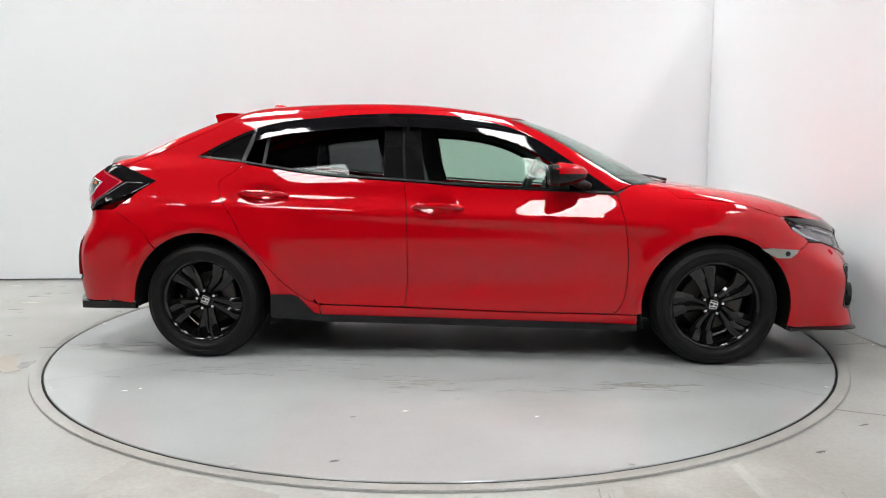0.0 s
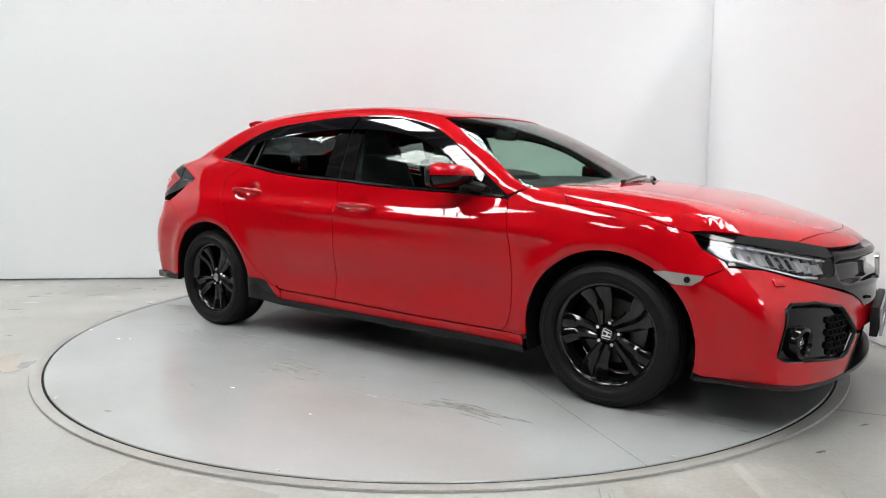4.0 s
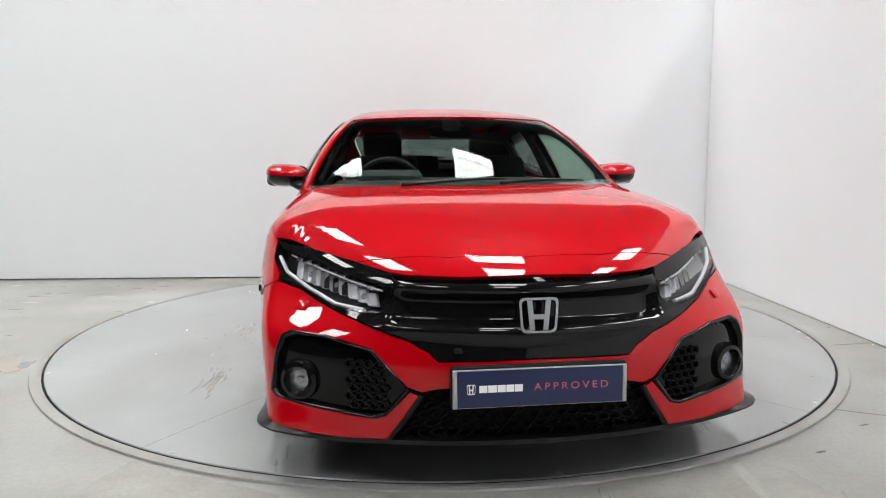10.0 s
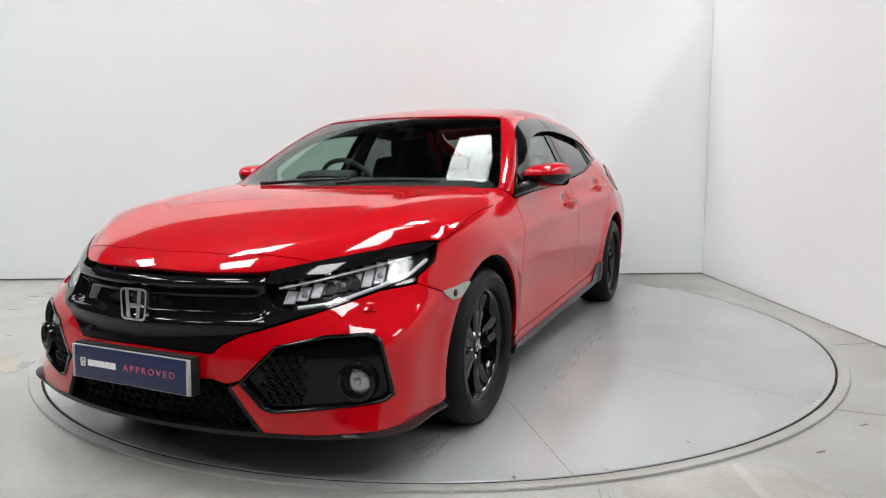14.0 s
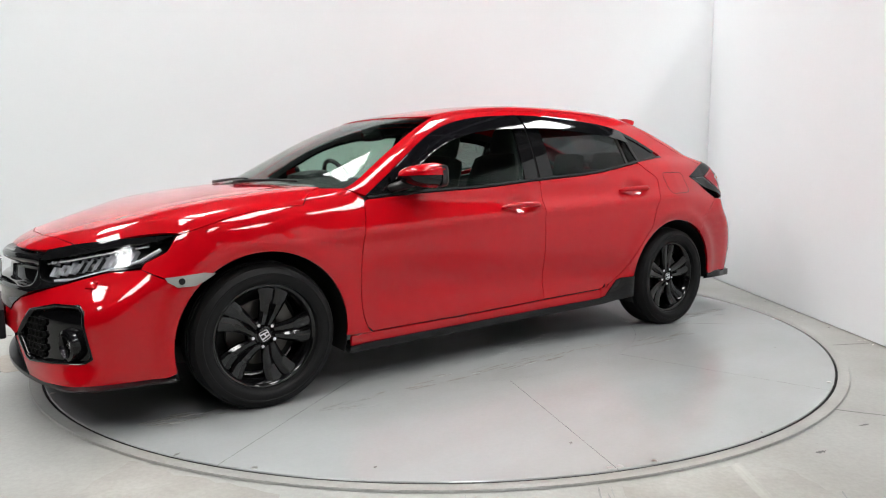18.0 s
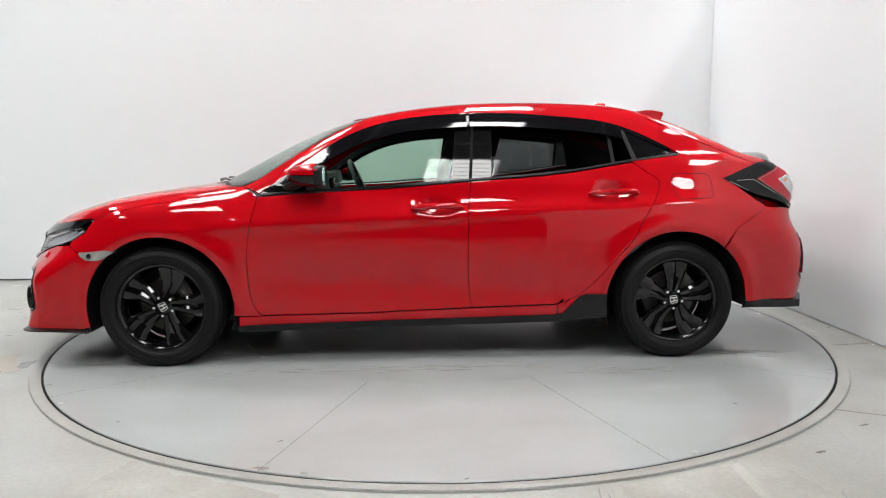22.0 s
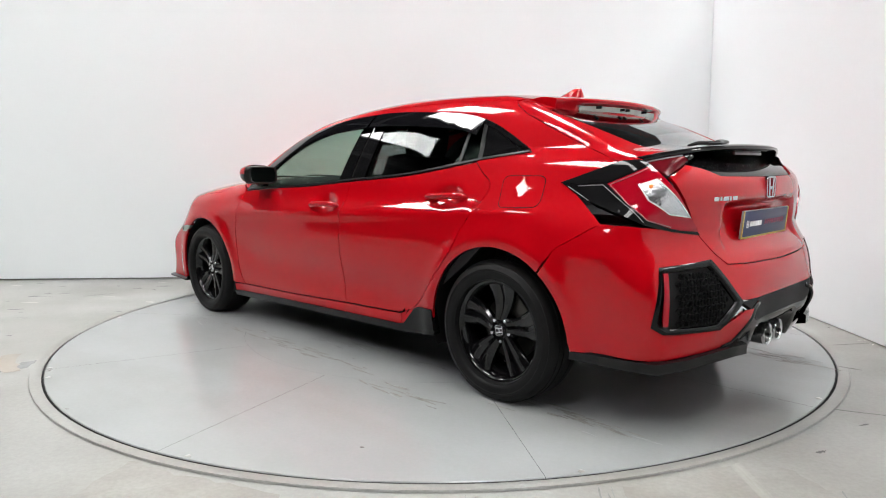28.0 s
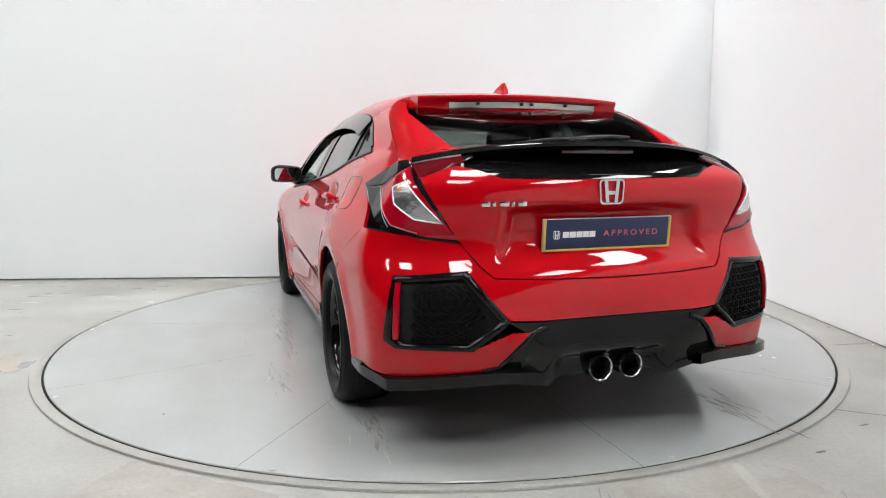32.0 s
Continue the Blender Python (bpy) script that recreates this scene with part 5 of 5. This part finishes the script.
    for j in range(8):
        for i in range(9):
            y, z = .485 + .030 * i + (.015 if j % 2 else 0), .440 + .0255 * j
            if y > .735 or abs(z - .53) / .115 > 1 or y - .475 < abs(z - .515) * .62:
                continue
            c = lift("stern", [(math.atan2(y, 2.235 - .17 * y * y - .22 * y ** 6 - 1.0), z)])
            n = normal(c)[0]
            part("mesh_cell", CELL_SMALL, vt, at=Matrix.Translation((c[0] - n * .004) * m) @ Vector(n * m).to_track_quat("X", "Z").to_matrix().to_4x4())
# black glass under the wing
under = whole(line3((-2.128, 0, .982), (-2.095, .435, .985), (-2.052, .50, 1.018), (-2.02, .51, 1.035), (-1.965, .48, 1.075), (-1.955, 0, 1.09)))
part("lower_rear_glass", skin("lower_rear_glass", under, "stern", GLOSS_BLACK, offset=-.006, thick=.008, cell=.025), hatch, "gloss black lower rear window")
# wing: a shallow blade from lamp to lamp, its ends carried by red lamp strips
def wing_at(y):
    a = abs(y) / .665
    return -2.11 + .19 * a ** 2, 1.110 - .055 * a ** 2.6, .175 - .09 * a ** 2, .016 + .006 * (1 - a)


ys = np.linspace(-.672, .672, 61)
v, f = [], []
for y in ys:
    x0, z0, w, drop = wing_at(y)
    v += [(x0 + w, y, z0 - .014), (x0 + w * .6, y, z0 - .001), (x0 + .025, y, z0 + .004), (x0 + .006, y, z0 + .003), (x0 - .006, y, z0 - .003), (x0 - .004, y, z0 - drop * .7), (x0 + .012, y, z0 - drop - .002), (x0 + w * .6, y, z0 - drop - .012), (x0 + w, y, z0 - .03)]
k = 9
for i in range(len(ys) - 1):
    for j in range(k):
        f.append((i * k + j, i * k + (j + 1) % k, (i + 1) * k + (j + 1) % k, (i + 1) * k + j))
f += [tuple(range(k - 1, -1, -1)), tuple(range((len(ys) - 1) * k, len(ys) * k))]
part("wing", shaded("wing", v, f, GLOSS_BLACK, 40), hatch, "gloss black rear wing from lamp to lamp")
for s in (1, -1):
    for name, y0, y1, mat, lab, out in (("gate_lamp", .512, .676, SMOKED_RED, "red lamp strip that runs up to the wing", .0), ("lamp_end", .478, .512, GLOSS_BLACK, "black end of the lamp strip", .003)):
        v, f = [], []
        for y in np.linspace(y0, y1, 9):
            x0, z0, w, drop = wing_at(y)
            t = (y - .541) / .131
            low = np.array([-2.022 - .002 * t, 1.030 - .043 * t])
            top = np.array([x0 + .004, z0 - drop + .001])
            for u, bulge in ((0, 0), (.15, .006), (.5, .010), (.85, .006), (1, 0)):
                q = low + (top - low) * u
                v.append((q[0] - bulge - out, s * y, q[1]))
            v += [(top[0] + .05, s * y, top[1] - .004), (low[0] + .05, s * y, low[1] + .005)]
        for i in range(8):
            for j in range(7):
                f.append((i * 7 + j, i * 7 + (j + 1) % 7, i * 7 + 7 + (j + 1) % 7, i * 7 + 7 + j))
        f += [tuple(range(7)), tuple(range(56, 63))]
        part(name, shaded(name, v, f, mat, 35), hatch, lab)
    q = np.array([(wing_at(y)[0] - .005, s * y, wing_at(y)[1] - wing_at(y)[3] - .001) for y in np.linspace(.515, .67, 8)])
    part("lamp_edge", tube("lamp_edge", q, .003, SMOKE_EDGE, 6), hatch, "pale edge of the lamp strip")
part("brake_light", box("brake_light", (.02, .30, .014), RED_LENS_DARK, (-2.05, 0, 1.076), .004), hatch, "dark high brake light under the wing")
# roof spoiler: red blade, recessed strip painted pale for reflected light, lower red bar
ys = np.linspace(-.495, .495, 45)
v, f, strip_rows = [], [], []
for y in ys:
    a = abs(y) / .495
    top = lift("top", [(-1.235, y)])[0]
    x1 = -1.475 + .09 * a ** 2
    z1 = 1.338 - .008 * a ** 2
    q = min(1, max(0, (.385 - abs(y)) / .07))
    q = q * q * (3 - 2 * q)
    for u in np.linspace(0, 1, 8):
        v.append((top[0] + (x1 - top[0]) * u, y, top[2] + .001 + (z1 - top[2]) * u + .010 * math.sin(math.pi * u)))
    v += [(x1 - .004, y, z1 - .007), (x1 - .001, y, z1 - .018), (x1 + .005 + .030 * q, y, z1 - .026), (x1 + .006 + .034 * q, y, z1 - .055), (x1 + .008, y, z1 - .062), (x1 + .006, y, z1 - .072), (x1 + .014, y, z1 - .080), (x1 + .05, y, z1 - .082), (top[0] - .02, y, top[2] - .03)]
    if q > .1:
        strip_rows += [(x1 + .0005 + .029 * q, y, z1 - .028), (x1 + .0005 + .033 * q, y, z1 - .053)]
k = 17
for i in range(len(ys) - 1):
    for j in range(k):
        f.append((i * k + j, i * k + (j + 1) % k, (i + 1) * k + (j + 1) % k, (i + 1) * k + j))
f += [tuple(range(k - 1, -1, -1)), tuple(range((len(ys) - 1) * k, len(ys) * k))]
blade = part("roof_spoiler", shaded("roof_spoiler", v, f, RED, 40), hatch, "red spoiler at the rear edge of the roof")
part("gleam_strip", shaded("gleam_strip", strip_rows, [(i, i + 1, i + 3, i + 2) for i in range(0, len(strip_rows) - 2, 2)], SLOT_GLEAM), blade, "pale strip added in the spoiler slot in place of a bright reflection")
for y in (-.19, -.02, .03, .24):
    part("stud", box("stud", (.03, .009, .014), SATIN_BLACK, (-1.452, y, 1.300), .003), blade)
# shark fin aerial
v, f = [], []
for z, x0, x1, w in ((0, -1.00, -1.20, .030), (.018, -1.06, -1.198, .022), (.036, -1.11, -1.194, .012), (.050, -1.145, -1.190, .004)):
    zb = 1.379 + z - (.010 if z == 0 else 0)
    v += [(x0, 0, zb), ((x0 * .6 + x1 * .4), w, zb), (x1, w * .6, zb), (x1, -w * .6, zb), ((x0 * .6 + x1 * .4), -w, zb)]
for r in range(3):
    for i in range(5):
        f.append((r * 5 + i, r * 5 + (i + 1) % 5, (r + 1) * 5 + (i + 1) % 5, (r + 1) * 5 + i))
f.append((15, 16, 17, 18, 19))
part("aerial", mesh_of("aerial", v, f, RED), car, "red shark-fin aerial")
part("badge", emblem_mesh("badge", .105, .090, .010, EMBLEM, "-x"), hatch, "chrome emblem, a rounded frame with two leaning bars", pose(-2.152, 0, .932))
for i, w in enumerate((.030, .012, .034, .012, .030)):
    y = (.470, .432, .408, .366, .342)[i] - w / 2 + .012
    c = lift("rear", [(y, .895)])[0]
    part("model_letter", box("model_letter", (.004, w, .017), CHROME, (0, 0, 0), .002), hatch, "chrome bar of the model script", Matrix.Translation(c - Vector((.003, 0, 0))) @ pose(0, 0, 0, 0, -4, -14))
# band, diffuser and lip
band = whole(line3((-2.24, 0, .498), (-2.225, .297, .496), (-2.211, .414, .499), (-2.215, .36, .470), (-2.222, .285, .405), (-2.236, 0, .41)))
part("bumper_band", skin("bumper_band", band, "stern", MATT_BLACK, offset=-.006, thick=.02, cell=.025), car, "black plastic band below the rear bumper")
diff = whole(line3((-2.236, 0, .412), (-2.222, .290, .407), (-2.21, .345, .455), (-2.19, .44, .345), (-2.165, .485, .285), (-2.19, .25, .24), (-2.19, 0, .24)))
part("diffuser", skin("diffuser", diff, "stern", GLOSS_BLACK, offset=-.010, thick=.03, cell=.025, shell=lambda p: -.05 * np.clip((.24 - np.abs(p[:, 1])) / .05, 0, 1) * np.clip((.37 - p[:, 2]) / .04, 0, 1)), car, "gloss black rear diffuser")
for s in (1, -1):
    lip_in = line3((-1.735, .868, .305), (-1.879, .857, .312), (-2.049, .791, .305), (-2.187, .446, .334), (-2.205, .36, .33))
    n = normal(lip_in)
    out = lip_in + n * [1, 1, 0] * np.interp(np.arange(len(lip_in)) / len(lip_in), [0, .3, .55, 1], [.004, .015, .045, .02])[:, None]
    v, f = [], []
    for i, (a, b) in enumerate(zip(lip_in, out)):
        h = min(1.1, .85 + i / len(lip_in))
        v += [(a[0], s * a[1], a[2]), (b[0], s * b[1], a[2] - .008 * h), (b[0], s * b[1], a[2] - .044 * h), (a[0] * .99, s * a[1] * .98, a[2] - .050 * h)]
    for i in range(len(lip_in) - 1):
        for j in range(4):
            q = (i * 4 + j, i * 4 + (j + 1) % 4, i * 4 + 4 + (j + 1) % 4, i * 4 + 4 + j)
            f.append(q if s < 0 else q[::-1])
    q = lift("stern", flat("stern", lines(np.array([(-2.17, .50, .325), (-2.19, .445, .336), (-2.222, .335, .464), (-2.228, .29, .480)]), .02)))
    part("lip_edge", tube("lip_edge", (q - normal(q) * .004) * [1, s, 1], .010, GLOSS_BLACK, 8), car, "gloss black edge of the diffuser")
    part("rear_lip", shaded("rear_lip", v, f, GLOSS_BLACK), car, "gloss black lip under the rear corner")
for y in (.048, -.078):
    part("exhaust_pipe", revolve("exhaust_pipe", [(.046, -.06), (.0465, .004), (.044, .007), (.041, .004), (.040, -.12), (.0, -.12)], PIPE, 32, "x"), car, "polished round tailpipe", pose(-2.185, y, .300, 0, 0, 180))
    part("pipe_rim", revolve("pipe_rim", [(.0470, -.004), (.0480, .003), (.0455, .009), (.0420, .006), (.0415, -.004)], CHROME, 32, "x", closed=True), car, "bright pipe rim", pose(-2.189, y, .300, 0, 0, 180))
# rear wiper
arm = part("rear_wiper", tube("rear_wiper", [(-1.915, 0, 1.122), (-1.90, -.06, 1.130), (-1.875, -.16, 1.138), (-1.86, -.26, 1.138)], [.016, .014, .011, .008], SATIN_BLACK, 8), hatch, "black rear wiper")
part("blade", tube("blade", [(-1.905, .26, 1.110), (-1.875, .10, 1.125), (-1.855, -.10, 1.130), (-1.845, -.33, 1.122)], [.005, .009, .010, .006], RUBBER, 8), arm, "rubber wiper blade")
part("wiper_cap", box("wiper_cap", (.07, .06, .03), SATIN_BLACK, (-1.918, 0, 1.114), .01), hatch)
# front wipers
for a, b in (((1.21, -.34, .958), (1.165, .14, .99)), ((1.225, .10, .957), (1.06, .54, .985))):
    a, b = np.array(a), np.array(b)
    q = lift("top", lines(np.array([a[:2], b[:2]]), .05)) + [0, 0, .010]
    part("wiper", tube("wiper", q, np.linspace(.010, .005, len(q)), SATIN_BLACK, 6), car, "black windscreen wiper")
# fuel flap outline and door handles
flap = lift("side", rounded([(-1.325, .985), (-1.545, .985), (-1.552, .858), (-1.345, .850)], .035))
part("fuel_flap", tube("fuel_flap", path(flap, flap[:1]) - normal(path(flap, flap[:1])) * .0008, .0022, SEAL, 6), car, "outline of the red fuel flap")
for (xc, zc, owners) in ((-.075, .822, doors_front), (-1.01, .893, doors_rear)):
    for s, o in zip((1, -1), owners):
        xs = np.linspace(-.135, .135, 15)
        q = lift("side", np.stack([xc + xs, zc - .012 - .055 * xs * .5], 1))
        n = normal(q)
        q = q + n * np.interp(np.abs(xs), [0, .09, .125, .135], [.024, .022, .012, .002])[:, None]
        hd = part("door_handle", tube("door_handle", q * [1, s, 1], np.interp(np.abs(xs), [0, .1, .135], [.0155, .0145, .007]), RED, 12), o, "body-coloured door handle")

# ---- door mirrors ----
def mirror_shell(s, keep, grow, mat, name):
    """The pod of a door mirror, cut off flat at the back; keep says which heights stay."""
    bm = bmesh.new()
    bmesh.ops.create_uvsphere(bm, u_segments=32, v_segments=24, radius=1)
    p = lambda q: math.copysign(abs(q) ** .68, q)
    for vv in bm.verts:
        x, y, z = vv.co
        front = p(x) * (.140 if x > 0 else .045)
        taper = 1 - .22 * max(0, p(x)) + .06 * p(y)
        vv.co = Vector((.545 + front * grow - .030 * max(0, y) * (x > 0), s * (.897 + p(y) * .108 * grow), .984 + p(z) * .060 * taper * grow + .004 * p(y)))
    bmesh.ops.delete(bm, geom=[f for f in bm.faces if not keep(f.calc_center_median())], context="FACES")
    if s < 0:
        bmesh.ops.reverse_faces(bm, faces=bm.faces[:])
    return bm_mesh(name, bm, mat)


for s in (1, -1):
    mir = part("door_mirror", mirror_shell(s, lambda c: c.z > .981 and c.x > .528, 1.0, RED, "door_mirror"), car, "red-capped door mirror with a black lower half")
    part("mirror_base", mirror_shell(s, lambda c: True, .975, GLOSS_BLACK, "mirror_base"), mir, "gloss black lower half of the mirror")
    face = rounded([(-.090, -.050), (.092, -.046), (.090, .046), (-.088, .044)], .03)
    k = len(face)
    v = [(.498, s * (.897 + a * .92), .984 + b * .90) for a, b in face] + [(.508, s * (.897 + a * .92), .984 + b * .90) for a, b in face]
    f = [tuple(range(k))] + [(i, (i + 1) % k, k + (i + 1) % k, k + i) for i in range(k)]
    part("mirror_glass", mesh_of("mirror_glass", v, [q if s < 0 else q[::-1] for q in f], MIRROR, smooth=False), mir, "mirror glass")
    rimv = [(x, s * (.897 + a * q), .984 + b * q) for x, q in ((.535, 1.18), (.505, 1.12), (.492, 1.04), (.498, .93)) for a, b in face]
    f = [(r * k + i, r * k + (i + 1) % k, (r + 1) * k + (i + 1) % k, (r + 1) * k + i) for r in range(3) for i in range(k)]
    part("mirror_frame", mesh_of("mirror_frame", rimv, [q if s < 0 else q[::-1] for q in f], SATIN_BLACK), mir, "black frame round the mirror glass")
    part("mirror_arm", tube("mirror_arm", [(.71, s * .765, .915), (.68, s * .81, .928), (.63, s * .85, .945), (.60, s * .88, .955)], [.036, .034, .032, .026], SATIN_BLACK, 12, flat_to=.7), mir, "black mirror foot")

# ---- inside ----
def cushion(name, size, at, rot=(0, 0, 0), mat=None, puff=.35):
    bm = bmesh.new()
    bmesh.ops.create_cube(bm, size=1)
    bmesh.ops.subdivide_edges(bm, edges=bm.edges[:], cuts=5, use_grid_fill=True)
    for vv in bm.verts:
        c = vv.co * 2
        d = [1 - puff * .5 * (c[(i + 1) % 3] ** 4 + c[(i + 2) % 3] ** 4) * .35 for i in range(3)]
        vv.co = Vector([c[i] * d[i] / 2 for i in range(3)])
    bmesh.ops.transform(bm, verts=bm.verts[:], matrix=pose(*at, *rot) @ Matrix.Diagonal((*size, 1)))
    return bm_mesh(name, bm, mat or FABRIC, angle=60)


for y in (.36, -.36):
    seat = part("front_seat", cushion("front_seat", (.52, .50, .17), (.02, y, .47), (0, -6, 0)), car, "black fabric front seat")
    part("backrest", cushion("backrest", (.14, .48, .62), (-.27, y, .80), (0, -18, 0)), seat)
    part("headrest", cushion("headrest", (.10, .26, .17), (-.40, y, 1.17), (0, -12, 0)), seat)
    for d in (-.055, .055):
        part("headrest_post", tube("headrest_post", [(-.36, y + d, 1.02), (-.39, y + d, 1.12)], .006, STEEL, 8), seat, "steel post")
bench = part("rear_seat", cushion("rear_seat", (.50, 1.22, .16), (-.86, 0, .48)), car, "black fabric rear bench")
part("backrest", cushion("backrest", (.13, 1.22, .52), (-1.16, 0, .76), (0, -24, 0)), bench)
for y in (.38, 0, -.38):
    part("headrest", cushion("headrest", (.08, .24, .12), (-1.27, y, 1.055), (0, -14, 0)), bench)
dash = part("dashboard", cushion("dashboard", (.50, 1.36, .22), (.80, 0, .835), (0, 8, 0), TRIM), car, "black soft dashboard")
part("binnacle", cushion("binnacle", (.16, .34, .09), (.62, -.36, .955), (0, 12, 0), TRIM), dash)
part("screen", box("screen", (.02, .22, .13), GLOSS_BLACK, (.565, 0, .90), .006, (0, -12, 0)), dash)
wheel_ob = part("steering_wheel", revolve("steering_wheel", [(.185 + .014 * math.cos(a), .014 * math.sin(a)) for a in np.linspace(0, 2 * math.pi, 10, endpoint=False)], TRIM, 48, "x", closed=True), car, "black steering wheel on the car's right", pose(.40, -.36, .90, 0, 24, 0))
part("wheel_boss", cushion("wheel_boss", (.05, .15, .12), (0, 0, 0), (0, 0, 0), TRIM), wheel_ob)
for a in (0, 120, 240):
    part("wheel_spoke", box("wheel_spoke", (.018, .03, .12), TRIM, (0, .12 * math.sin(radians(a + 60)), .12 * math.cos(radians(a + 60))), .006, (-a - 60, 0, 0)), wheel_ob)
part("interior_mirror", cushion("interior_mirror", (.03, .24, .07), (.36, 0, 1.215), (0, 10, 0), GLOSS_BLACK), car, "black rear-view mirror")
part("sensor_pod", cushion("sensor_pod", (.09, .10, .04), (.37, 0, 1.262), (0, 26, 0), TRIM), car, "sensor cover behind the windscreen")
q = whole(lift("top", lines([(.36, 0), (.30, .40), (.22, .50), (-1.15, .50), (-1.22, 0)], .05)))
part("headlining", skin("headlining", q, "top", LINER, offset=-.022, thick=.008, cell=.08), car, "pale grey headlining")
part("load_floor", box("load_floor", (.84, 1.06, .04), TRIM, (-1.57, 0, .80), .01), car, "black load cover")
for s in (1, -1):
    xs = strip_of(lambda x: belt_line(x) - .012, -1.35, .75)
    card = side(xs, [(.75, .42), (-.95, .42), (-1.35, .75)])
    part("door_card", skin("door_card", card, "side", TRIM, offset=-.055, thick=.02, mirror=s < 0, cell=.08), car, "black door lining")
    pil = side([(-.20, .95), (-.13, .95), (-.22, 1.30), (-.34, 1.30), (-.36, .95)])
    part("pillar_lining", skin("pillar_lining", pil, "side", TRIM, offset=-.03, thick=.02, mirror=s < 0, cell=.06), car, "black pillar lining")
    rl = path(side(strip_of(lambda x: top_line(x) + .012, -1.30, .80)), side(strip_of(lambda x: top_line(x) - .030, .76, -1.28)))
    part("roof_lining", skin("roof_lining", rl, "ax", LINER_DARK, offset=-.022, thick=.012, mirror=s < 0, cell=.04), car, "dark lining of the roof rail")
    cp = side([(-1.14, 1.0), (-1.45, 1.07), (-1.45, 1.15), (-1.13, 1.24), (-1.06, 1.24)])
    part("quarter_lining", skin("quarter_lining", cp, "side", TRIM, offset=-.03, thick=.02, mirror=s < 0, cell=.06), car, "black lining of the rear pillar")


def motions():
    rows = []
    for t, a in TURN:
        c, s = math.cos(radians(a)), math.sin(radians(a))
        rows.append((t, pose(c * AXLE[0] - s * AXLE[1], s * AXLE[0] + c * AXLE[1], .0, 0, 0, a)))
    walk(car, rows)
    walk(turntable, [(t, pose(0, 0, 0, 0, 0, a)) for t, a in TURN])


motions()
